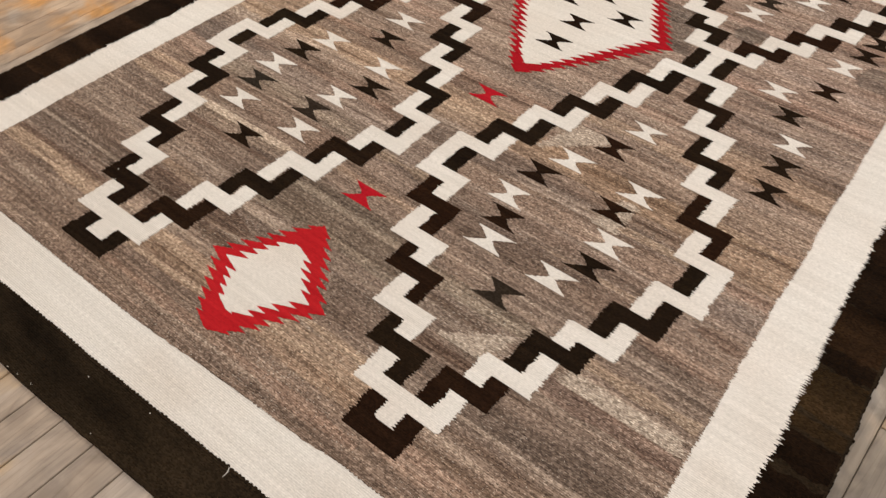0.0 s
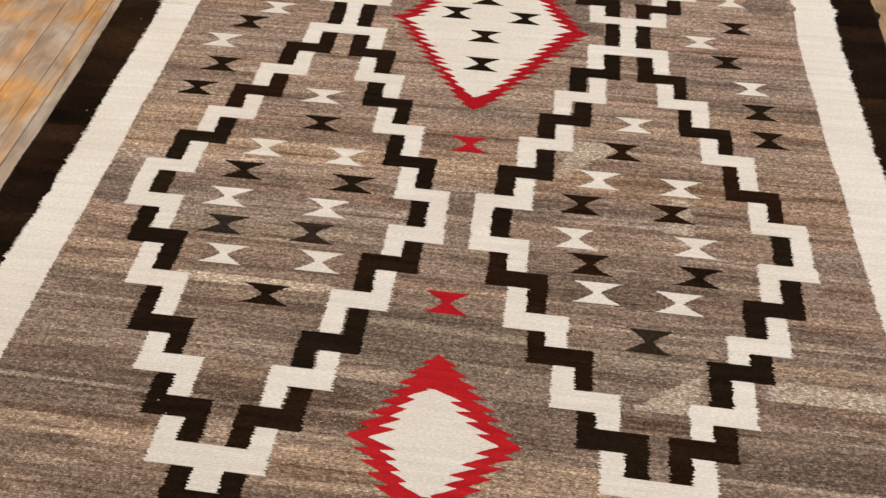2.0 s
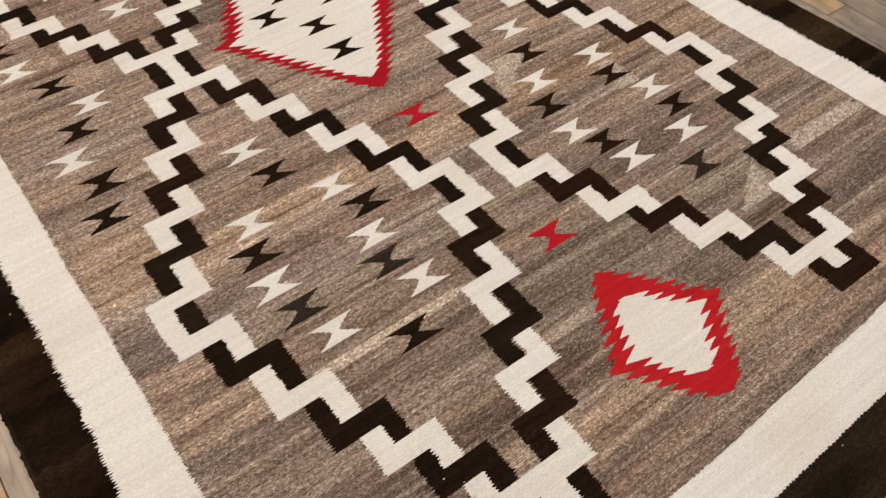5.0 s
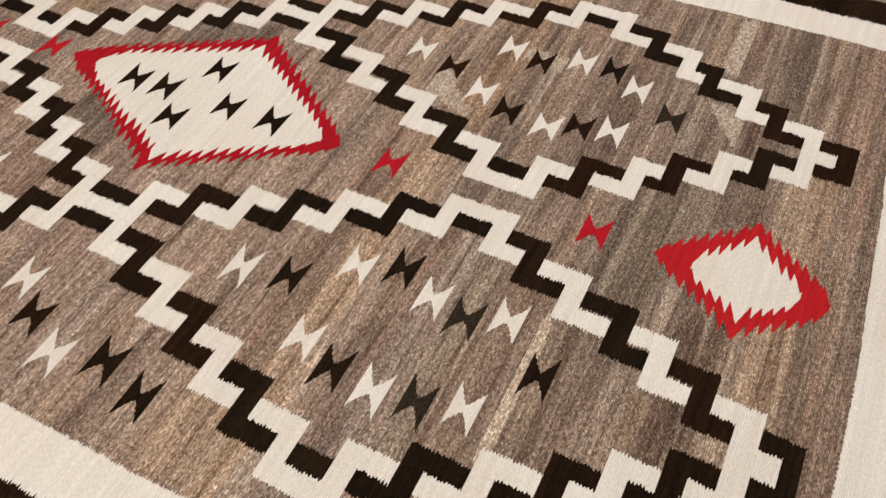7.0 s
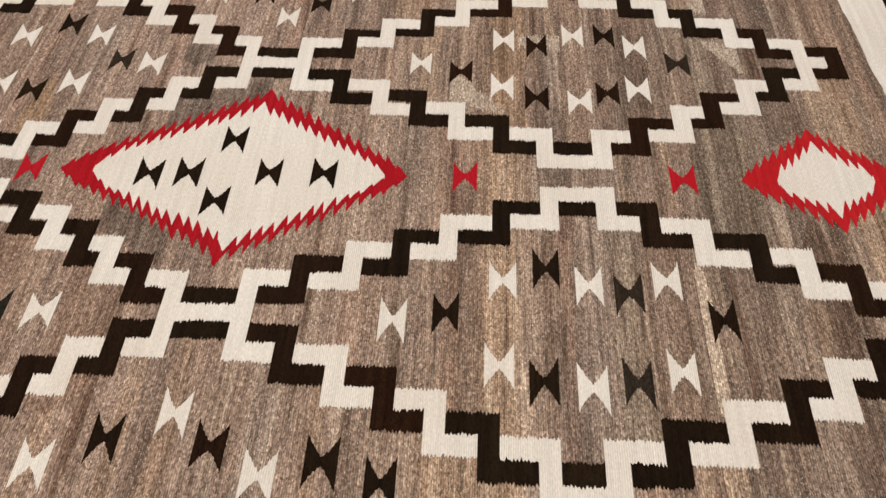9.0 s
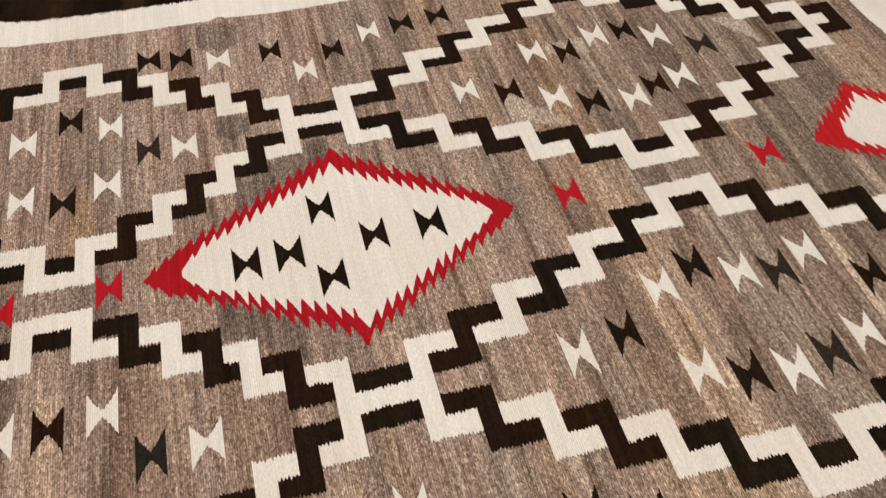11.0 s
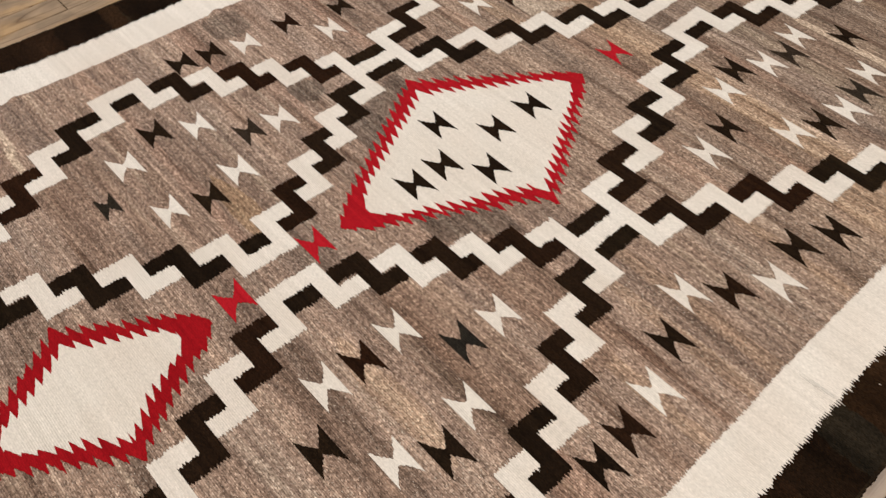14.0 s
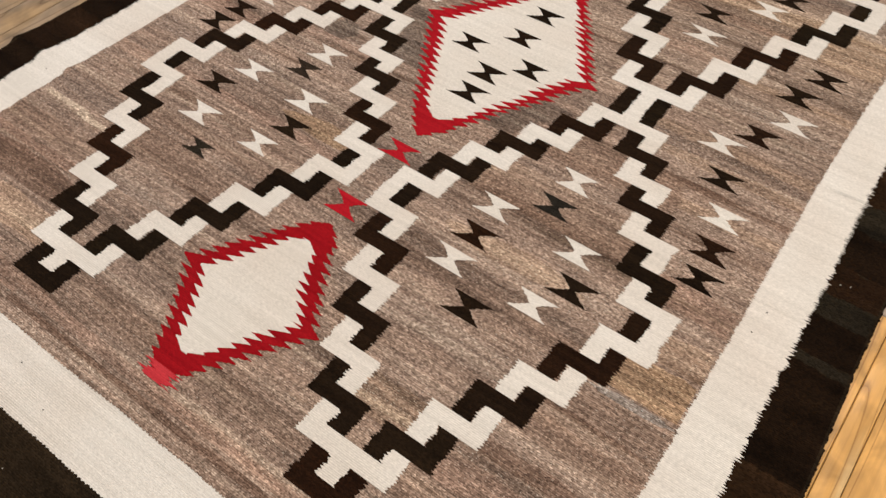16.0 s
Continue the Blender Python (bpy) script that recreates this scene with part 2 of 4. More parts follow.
def wood(name, bare, warm, warm_share, figure=0.25, blotch=(7, 2.2, 1), bleached=None):
    """Old pine boards: long grain, worn grey patches, amber varnish left in others."""
    m, nt, b = nodes_of(name, 0.5, 0.3)
    info = nt.nodes.new("ShaderNodeObjectInfo")
    co = nt.nodes.new("ShaderNodeTexCoord")
    sh = nt.nodes.new("ShaderNodeVectorMath")
    sh.operation = "MULTIPLY_ADD"
    link(nt, info.outputs["Random"], sh.inputs[0])
    sh.inputs[1].default_value = (31, 17, 5)
    link(nt, co.outputs["Object"], sh.inputs[2])

    def grain(scale, detail, distort=0.0, across=False):
        """across: the figure runs on over the joints from board to board."""
        mp = nt.nodes.new("ShaderNodeMapping")
        mp.inputs["Scale"].default_value = scale
        nz = nt.nodes.new("ShaderNodeTexNoise")
        nz.inputs["Scale"].default_value, nz.inputs["Detail"].default_value, nz.inputs["Distortion"].default_value = 1.0, detail, distort
        link(nt, co.outputs["Object"] if across else sh.outputs["Vector"], mp.inputs["Vector"])
        link(nt, mp.outputs["Vector"], nz.inputs["Vector"])
        return nz.outputs["Fac"]

    patch = grain(blotch, 4.0, 0.6, bleached is not None)
    c = mix(nt, "MIX", ramp(nt, patch, [(warm_share - 0.07, (1, 1, 1)), (warm_share + 0.07, (0, 0, 0))]), bare, warm)
    if bleached:
        worn = grain((5.5, 4.0, 1), 5.0, 0.9, True)
        c = mix(nt, "MIX", ramp(nt, worn, [(0.50, (0, 0, 0)), (0.60, (0.75, 0.75, 0.75))]), c, bleached)
    swirl = nt.nodes.new("ShaderNodeMath")
    swirl.operation = "MULTIPLY"
    swirl.inputs[1].default_value = 17.0
    link(nt, grain((6.5, 0.55, 1), 1.5, 0.3), swirl.inputs[0])
    rings = nt.nodes.new("ShaderNodeMath")
    rings.operation = "FRACT"
    link(nt, swirl.outputs[0], rings.inputs[0])
    c = mix(nt, "MULTIPLY", 1.0, c, ramp(nt, rings.outputs[0], [(0.0, (1 - figure, 1 - 1.15 * figure, 1 - 1.3 * figure)), (0.07, (0.93, 0.92, 0.90)), (0.16, (1.01, 1.01, 1.0)), (0.92, (1.03, 1.03, 1.02)), (1.0, (1 - 0.6 * figure, 1 - 0.7 * figure, 1 - 0.8 * figure))]))
    fine = grain((140, 6, 1), 3.0, 0.5)
    smudge = grain((16, 9, 1), 4.0, 0.8)
    c = mix(nt, "MULTIPLY", 1.0, c, ramp(nt, smudge, [(0.35, (0.72, 0.71, 0.71)), (0.65, (1.16, 1.15, 1.13))]))
    c = mix(nt, "MULTIPLY", 1.0, c, ramp(nt, fine, [(0.3, (0.88, 0.87, 0.86)), (0.65, (1.05, 1.05, 1.05))]))
    link(nt, c, b.inputs["Base Color"])
    rr = ramp(nt, patch, [(0.4, (0.35, 0.35, 0.35)), (0.6, (0.6, 0.6, 0.6))])
    link(nt, rr, b.inputs["Roughness"])
    bp = nt.nodes.new("ShaderNodeBump")
    bp.inputs["Strength"].default_value, bp.inputs["Distance"].default_value = 0.25, 0.001
    link(nt, fine, bp.inputs["Height"])
    link(nt, bp.outputs["Normal"], b.inputs["Normal"])
    return m


WORN = wood("worn_grey_pine", (0.315, 0.250, 0.196), (0.40, 0.275, 0.150), 0.37, 0.18, (6, 3.0, 1), (0.37, 0.305, 0.250))
TANNED = wood("tanned_pine", (0.250, 0.182, 0.122), (0.320, 0.212, 0.112), 0.50, 0.55)
MIXED = wood("half_worn_pine", (0.330, 0.240, 0.170), (0.47, 0.245, 0.085), 0.480, 0.10, (4.5, 3.5, 1), (0.40, 0.335, 0.275))
SCUFFED = wood("scuffed_grey_pine", (0.185, 0.152, 0.120), (0.26, 0.205, 0.150), 0.45, 0.15, (9, 7, 1), (0.33, 0.285, 0.240))
AMBER = wood("amber_varnished_pine", (0.50, 0.33, 0.15), (0.56, 0.305, 0.090), 0.66, 0.50)


def painted(name, colour):
    m, nt, b = nodes_of(name, 0.8, 0.2)
    n = mapped_noise(nt, (3, 3, 3), 5.0)
    link(nt, mix(nt, "MULTIPLY", 1.0, colour, ramp(nt, n, [(0.3, (0.94, 0.94, 0.94)), (0.7, (1.03, 1.03, 1.03))])), b.inputs["Base Color"])
    return m


WALL = painted("cream_wall_paint", (0.74, 0.715, 0.68))
SEAM = painted("dark_subfloor", (0.03, 0.022, 0.015))


# ---- small mesh helpers ----
def bm_box(bm, x0, x1, y0, y1, z0, z1):
    v = [bm.verts.new((x, y, z)) for z in (z0, z1) for x, y in ((x0, y0), (x1, y0), (x1, y1), (x0, y1))]
    for f in ((3, 2, 1, 0), (4, 5, 6, 7), (0, 1, 5, 4), (1, 2, 6, 5), (2, 3, 7, 6), (3, 0, 4, 7)):
        bm.faces.new([v[i] for i in f])


def mesh_of(name, bm, material):
    me = bpy.data.meshes.new(name)
    bm.to_mesh(me)
    bm.free()
    me.materials.append(material)
    return me


def part(name, bm, material, parent, label=""):
    ob = new(name, mesh_of(name, bm, material))
    ob.parent = parent
    return tagged(ob, label)


def along(table, s):
    """Straight lines through a short table of (s, value)."""
    if s <= table[0][0]:
        return table[0][1]
    for (a, va), (b, vb) in zip(table, table[1:]):
        if s <= b:
            return va + (vb - va) * (s - a) / (b - a)
    return table[-1][1]


# ---- the room ----
X0, X1, Y0, Y1, TOP = -3.2, 3.2, -4.2, 3.8, 2.7
FLOOR_Z = -0.009
for nm, (a, b, c, d, e, f) in {"wall_north": (X0 - 0.15, X1 + 0.15, Y1, Y1 + 0.15, FLOOR_Z - 0.05, TOP), "wall_south": (X0 - 0.15, X1 + 0.15, Y0 - 0.15, Y0, FLOOR_Z - 0.05, TOP),
                               "wall_east": (X1, X1 + 0.15, Y0, Y1, FLOOR_Z - 0.05, TOP), "wall_west": (X0 - 0.15, X0, Y0, Y1, FLOOR_Z - 0.05, TOP),
                               "ceiling": (X0 - 0.15, X1 + 0.15, Y0 - 0.15, Y1 + 0.15, TOP, TOP + 0.1)}.items():
    bm = bmesh.new()
    bm_box(bm, a, b, c, d, e, f)
    tagged(new(nm, mesh_of(nm, bm, WALL)), "plain cream painted " + ("ceiling of the room" if nm == "ceiling" else "wall closing the room"), nm.split("_")[0], kind="structure")
bm = bmesh.new()
bm_box(bm, X0, X1, Y0, Y1, FLOOR_Z - 0.05, FLOOR_Z - 0.006)
floor = tagged(new("floor", mesh_of("floor", bm, SEAM)), "worn pine floorboards with remains of amber varnish", "floor", kind="structure")


# ---- the rug ----
rug = tagged(new("woven_rug"), "handwoven grey-brown wool rug with stepped black and white bands, red diamonds", "rug")
EDGES = {
    "R_in": [(-1.69, 1.022), (-1.3, 1.012), (-0.95, 0.985), (-0.62, 0.967), (-0.28, 0.948), (0.0, 0.936), (0.4, 0.942), (0.8, 0.952), (1.43, 0.96)],
    "R_wd": [(-1.8, 1.148), (-1.25, 1.131), (-1.13, 1.126), (-0.71, 1.094), (-0.45, 1.077), (0.0, 1.06), (0.4, 1.058), (0.8, 1.072), (1.57, 1.08)],
    "R_df": [(-1.93, 1.27), (-1.1, 1.241), (-0.72, 1.215), (-0.28, 1.195), (0.36, 1.188), (0.74, 1.197), (1.7, 1.2)],
    "L_in": [(-1.69, -0.905), (-1.3, -0.905), (-0.2, -0.907), (0.2, -0.918), (0.5, -0.93), (0.97, -0.944), (1.43, -0.95)],
    "L_wd": [(-1.8, -1.03), (-0.72, -1.023), (-0.4, -1.027), (-0.13, -1.024), (0.0, -1.030), (0.35, -1.045), (0.88, -1.065), (1.57, -1.07)],
    "L_df": [(-1.93, -1.15), (-0.73, -1.147), (-0.33, -1.152), (0.0, -1.162), (0.29, -1.169), (0.45, -1.174), (0.76, -1.191), (1.7, -1.192)],
    "A_in": [(-0.9, -1.688), (-0.22, -1.685), (0.0, -1.679), (0.2, -1.668), (0.5, -1.655), (1.0, -1.64)],
    "A_wd": [(-1.03, -1.825), (-0.4, -1.812), (0.04, -1.803), (0.35, -1.792), (1.1, -1.775)],
    "A_df": [(-1.15, -1.955), (-0.19, -1.935), (0.18, -1.921), (1.25, -1.90)],
    "B_in": [(-1.0, 1.432), (1.0, 1.428)], "B_wd": [(-1.0, 1.57), (1.0, 1.572)], "B_df": [(-1.0, 1.70), (1.0, 1.705)],
}


def bump_at(s, mid, wide):
    return math.exp(-((s - mid) / wide) ** 2)


def lie(x, y):
    """How the cloth lies: shallow waves, and two puckers at the eastern edge."""
    z = 0.0022 * noise.noise(Vector((x * 2.1, y * 2.1, 0.3))) + 0.0012 * noise.noise(Vector((x * 5.0, y * 5.0, 4.0)))
    out = min(1.0, max(0.0, (x - 0.80) / 0.25))
    return z + out * (0.006 * bump_at(y, 0.17, 0.04) + 0.006 * bump_at(y, 0.79, 0.04))


PITCH = 0.0035


def fray(x, y, size=0.0045):
    """How far the edge between two colours of yarn reaches at a weft row: short uneven comb teeth."""
    row = round(y / PITCH)
    r = random.Random(row * 7919 + round(x * 40) * 104729)
    tooth = (0.7 if row % 2 else -0.7) * r.uniform(0.25, 1.3) + r.uniform(-0.45, 0.45)
    return size * (tooth + 0.5 * noise.noise(Vector((round(x * 40) * 2.3, row * 0.17, 8.0))))


def edge(key, s):
    v = along(EDGES[key], s) + 0.004 * noise.noise(Vector((s * 6.0, hash_of(key), 0)))
    if key in ("R_wd", "R_df", "R_in"):
        v += 0.011 * (bump_at(s, 0.19, 0.017) + bump_at(s, 0.81, 0.017))
    return v


def hash_of(key):
    return 3.1 * sum(ord(ch) for ch in key)


def sheet(kind, z, nx, ny, material, name, label, rag, thick=0.0):
    """One ground of the rug between its four wandering edges."""
    bm = bmesh.new()
    grid = []
    for j in range(ny + 1):
        line = []
        for i in range(nx + 1):
            u, v = i / nx, j / ny
            xa = -1.0 + 2.0 * u
            y = edge("A_" + kind, xa) * (1 - v) + edge("B_" + kind, xa) * v
            x = edge("L_" + kind, y) * (1 - u) + edge("R_" + kind, y) * u
            if i in (0, nx):
                x += fray(x, j * PITCH, rag)
            if j in (0, ny):
                y += 0.004 * noise.noise(Vector((x * 75, j, 0)))
            line.append(bm.verts.new((x, y, z + lie(x, y))))
        grid.append(line)
    for a, b in zip(grid, grid[1:]):
        for i in range(nx):
            bm.faces.new((a[i], a[i + 1], b[i + 1], b[i]))
    if thick:
        rim = [grid[0][i] for i in range(nx + 1)] + [grid[j][nx] for j in range(1, ny + 1)] + [grid[ny][i] for i in range(nx - 1, -1, -1)] + [grid[j][0] for j in range(ny - 1, 0, -1)]
        low = [bm.verts.new((v.co.x, v.co.y, FLOOR_Z + 0.0005)) for v in rim]
        for k in range(len(rim)):
            n = (k + 1) % len(rim)
            bm.faces.new((rim[n], rim[k], low[k], low[n]))
    for f in bm.faces:
        f.smooth = not thick
    return part(name, bm, material, rug, label)


dark_border = sheet("df", -0.0012, 48, 1100, EDGE, "dark_border", "brown-black wool outer border", 0.0030, 1.0)
sheet("wd", -0.0006, 90, 1040, WHITE, "white_border", "cream white wool inner border", 0.0082, 0)
field = sheet("in", 0.0, 110, 970, GROUND, "field", "streaked grey-brown heathered wool ground", 0.0045, 0)


def scallops(key, out, name, label, material=EDGE, grow=-1, rise=0.0):
    """Rounded loops of the last row of yarn, standing over the white along an end of the rug."""
    bm = bmesh.new()
    r = random.Random(11)
    x = along(EDGES["L" + key[1:]], out * 1.7)
    last = along(EDGES["R" + key[1:]], out * 1.7)
    while x < last - 0.012:
        w = r.uniform(0.008, 0.014)
        tall = r.uniform(0.0022, 0.0045)
        n = 6
        ring = []
        for i in range(n + 1):
            p = x + w * i / n
            ring.append((p, edge(key, p) + grow * out * (tall * math.sin(math.pi * i / n) - 0.0012)))
        ring += [(x + w, edge(key, x + w) - grow * out * 0.006), (x, edge(key, x) - grow * out * 0.006)]
        high = [bm.verts.new((p, q, 0.0006 + rise + lie(p, q))) for p, q in ring]
        low = [bm.verts.new((p, q, -0.0012 + rise + lie(p, q))) for p, q in ring]
        face = bm.faces.new(high)
        face.normal_update()
        if face.normal.z < 0:
            face.normal_flip()
        for i in range(len(ring)):
            k = (i + 1) % len(ring)
            bm.faces.new((low[i], low[k], high[k], high[i]))
        x += w * 0.96
    bmesh.ops.recalc_face_normals(bm, faces=bm.faces)
    return part(name, bm, material, rug, label)


scallops("A_wd", -1, "scalloped_edge", "brown-black scalloped last row of the border")
scallops("B_wd", 1, "scalloped_edge", "brown-black scalloped last row of the border")
scallops("A_in", -1, "scalloped_edge", "heathered scalloped last row of the ground", GROUND, 1, 0.0002)
scallops("B_in", 1, "scalloped_edge", "heathered scalloped last row of the ground", GROUND, 1, 0.0002)


def weave(name, regions, material, z, label="", ragged=0.0054, parent=rug):
    """One motif, woven row by row. regions: (y0, y1, left(y), right(y)); it stands proud of the ground by z."""
    bm = bmesh.new()
    for y0, y1, left, right in regions:
        ys = [y0] + [k * PITCH for k in range(math.ceil(y0 / PITCH + 0.3), math.floor(y1 / PITCH - 0.3) + 1)] + [y1]
        mid_y = (y0 + y1) / 2
        k = max(2, round(max(right(mid_y) - left(mid_y), 0.04) / 0.04))
        rows = []
        for y in ys:
            a, b = left(y), right(y)
            if ragged:
                a, b = a + fray(a, y, ragged), b + fray(b, y, ragged)
            if b - a < 0.002:
                mid = (a + b) / 2
                a, b = mid - 0.001, mid + 0.001
            rows.append([bm.verts.new((a + (b - a) * i / k, y, z + lie(a + (b - a) * i / k, y))) for i in range(k + 1)])
        for p, q in zip(rows, rows[1:]):
            for i in range(len(p) - 1):
                bm.faces.new((p[i], p[i + 1], q[i + 1], q[i]))
        rim = rows[0] + [r[-1] for r in rows[1:]] + rows[-1][-2::-1] + [r[0] for r in rows[-2:0:-1]]
        low = [bm.verts.new((v.co.x, v.co.y, v.co.z - 0.002)) for v in rim]
        for i in range(len(rim)):
            m = (i + 1) % len(rim)
            bm.faces.new((rim[m], rim[i], low[i], low[m]))
    return part(name, bm, material, parent, label)


def flat(v):
    return lambda y: v


# Stepped bands. Each leaf runs from a crossing beside the middle diamond to a tip near one end. Its two bands have bars 1 to 12,
# each one column further out up to the turn at 6 and 7, then back. LEAVES: crossing bar, tip bar and tip cup as (start, end, centre, and width of a broad tongue);
# BANDS: side of the leaf, column width, start of each bar, inner end of the bars by number.
LEAVES = {
    "AL": ((-0.076, -0.117, -0.413), (-1.494, -1.545, -0.374), (-1.591, -1.628, -0.380, 0.062)),
    "AR": ((-0.076, -0.117, 0.433), (-1.452, -1.492, 0.501), (-1.538, -1.585, 0.505)),
    "BL": ((0.042, 0.081, -0.418), (1.205, 1.248, -0.452), (1.296, 1.336, -0.450)),
    "BR": ((0.038, 0.074, 0.433), (1.203, 1.246, 0.406), (1.293, 1.333, 0.403)),
}
BANDS = {
    "AL": [(1, 0.0463, [-0.181, -0.293, -0.397, -0.502, -0.622, -0.735, -0.865, -0.963, -1.078, -1.199, -1.295, -1.396], [(1, -0.386), (3, -0.300), (6, -0.148), (7, -0.144), (9, -0.238), (12, -0.358)]),
           (-1, 0.0475, [-0.179, -0.290, -0.393, -0.495, -0.600, -0.715, -0.838, -0.952, -1.077, -1.200, -1.297, -1.395], [(1, -0.439), (3, -0.532), (6, -0.675), (7, -0.672), (9, -0.575), (12, -0.415)])],
    "AR": [(-1, 0.0475, [-0.190, -0.301, -0.403, -0.506, -0.621, -0.730, -0.870, -0.969, -1.084, -1.168, -1.270, -1.354], [(1, 0.411), (3, 0.334), (6, 0.198), (7, 0.201), (9, 0.303), (12, 0.475)]),
           (1, 0.0453, [-0.192, -0.296, -0.407, -0.507, -0.631, -0.736, -0.870, -0.983, -1.087, -1.160, -1.272, -1.352], [(1, 0.460), (3, 0.570), (6, 0.727), (7, 0.732), (9, 0.646), (12, 0.515)])],
    "BL": [(1, 0.0459, [0.131, 0.213, 0.285, 0.364, 0.448, 0.541, 0.660, 0.754, 0.847, 0.940, 1.031, 1.122], [(1, -0.399), (2, -0.352), (3, -0.305), (4, -0.263), (5, -0.221), (6, -0.183), (7, -0.185), (9, -0.278), (12, -0.422)]),
           (-1, 0.0459, [0.131, 0.214, 0.291, 0.375, 0.472, 0.553, 0.667, 0.759, 0.850, 0.939, 1.031, 1.126], [(1, -0.441), (5, -0.639), (6, -0.686), (7, -0.690), (8, -0.640), (9, -0.598), (12, -0.468)])],
    "BR": [(-1, 0.0463, [0.128, 0.210, 0.285, 0.364, 0.446, 0.537, 0.643, 0.741, 0.839, 0.934, 1.022, 1.112], [(1, 0.408), (6, 0.160), (7, 0.161), (8, 0.206), (9, 0.254), (10, 0.301), (11, 0.345), (12, 0.387)]),
           (1, 0.0463, [0.111, 0.189, 0.263, 0.346, 0.426, 0.517, 0.630, 0.744, 0.837, 0.930, 1.023, 1.115], [(1, 0.457), (2, 0.507), (3, 0.550), (4, 0.589), (5, 0.630), (6, 0.673), (7, 0.673), (9, 0.580), (12, 0.433)])],
}


def stepped_band(key, side, cw, starts, inner):
    way = -1 if key[0] == "A" else 1
    cross, tip = LEAVES[key][0], LEAVES[key][1]
    ends = [s + way * (0.047 if way < 0 and k > 5 and (key, side) != ("AR", 1) else 0.042) for k, s in enumerate(starts)]
    gaps = [(cross[1], starts[0])] + [(e, s) for e, s in zip(ends, starts[1:])] + [(ends[-1], tip[0])]

    def block(k, ca, cb, y):
        """Columns ca to cb of bar k, counted outwards from its inner end."""
        a, b = along(inner, k) + side * ca * cw, along(inner, k) + side * (cb + 1) * cw
        return (min(y), max(y), flat(min(a, b)), flat(max(a, b)))

    for k in range(1, 13):
        dark = k % 2 == 1 if k <= 6 else k % 2 == 0
        regions = [block(k, 0, 2, (starts[k - 1], ends[k - 1]))]
        first, last = (0, 2) if k <= 6 else (2, 0)
        if k != 7:
            regions.append(block(k, first, first, gaps[k - 1]))
        regions.append(block(k, last, last, gaps[k]))
        weave("dark_step" if dark else "white_step", regions, DARK if dark else WHITE, 0.0012 if dark else 0.0015,
              "brown-black Z-shaped step" if dark else "cream white Z-shaped step")
    weave("dark_step", [block(6, 1, 1, gaps[6])], DARK, 0.0012, "brown-black block inside the turn of the band")
    # white legs of the crossing bar and of the tip bar
    for k, y in ((1, gaps[0]), (12, gaps[12])):
        weave("white_step", [block(k, 1, 1, y)], WHITE, 0.0016, "cream white leg beside the band")


def span(y, a, b):
    return (min(y), max(y), flat(a), flat(b))


for key, bands in BANDS.items():
    for side, cw, starts, inner in bands:
        stepped_band(key, side, cw, starts, inner)
    cross, tip, cup = LEAVES[key]
    cw = bands[0][1]
    ins = {b[0]: (along(b[3], 1) + b[0] * 2 * b[1], along(b[3], 12) + b[0] * 2 * b[1]) for b in bands}
    weave("white_step", [span(cross[:2], ins[-1][0], ins[1][0])], WHITE, 0.0016, "cream white crossing bar")
    mid = (tip[2] + cup[2]) / 2
    tongue = cup[3] if len(cup) > 3 else cw
    wide = tongue / 2 + cw
    weave("white_step", [span(tip[:2], ins[-1][1], ins[1][1]), span((tip[1], cup[0]), mid - tongue / 2, mid + tongue / 2)], WHITE, 0.0016, "cream white bar with a short tongue at the tip")
    weave("dark_step", [span(cup[:2], cup[2] - wide, cup[2] + wide), span((tip[1], cup[0]), mid - wide, mid - tongue / 2), span((tip[1], cup[0]), mid + tongue / 2, mid + wide)],
          DARK, 0.0012, "brown-black cup at the tip of the band")
for a, b in (("AL", "BL"), ("AR", "BR")):
    ya, yb = LEAVES[a][0][0], LEAVES[b][0][0]
    xc = (LEAVES[a][0][2] + LEAVES[b][0][2]) / 2
    w = 0.046
    weave("white_step", [(ya, yb, flat(xc - w / 2), flat(xc + w / 2))], WHITE, 0.0016, "cream white post joining two crossing bars")
    for s in (-1, 1):
        p, q = sorted((xc + s * 0.5 * w, xc + s * 1.45 * w))
        weave("dark_step", [(ya, yb, flat(p), flat(q))], DARK, 0.0012, "brown-black block beside the crossing post")


# Small hourglass figures.
def hourglass(x, y, material, label, wide=0.106, high=0.058, z=0.0012, parent=field):
    r = random.Random(round(x * 1000) * 7919 + round(y * 1000))
    wide, high, lean = wide * r.uniform(0.94, 1.05), high * r.uniform(0.94, 1.08), r.uniform(-0.04, 0.04)
    slip = r.uniform(-0.004, 0.004)

    def half(v):
        s = min(1.0, abs(v - y) / (high / 2))
        return 0.0080 + (wide / 2 - 0.0080) * (0.66 * s + 0.34 * s * s)

    def mid(v):
        return x + lean * (v - y) + (slip if v > y else -slip) * abs(v - y) / (high / 2)
    weave("hourglass", [(y - high / 2, y, lambda v: mid(v) - half(v), lambda v: mid(v) + half(v)), (y, y + high / 2, lambda v: mid(v) - half(v), lambda v: mid(v) + half(v))],
          material, z, label, 0.0032, parent)


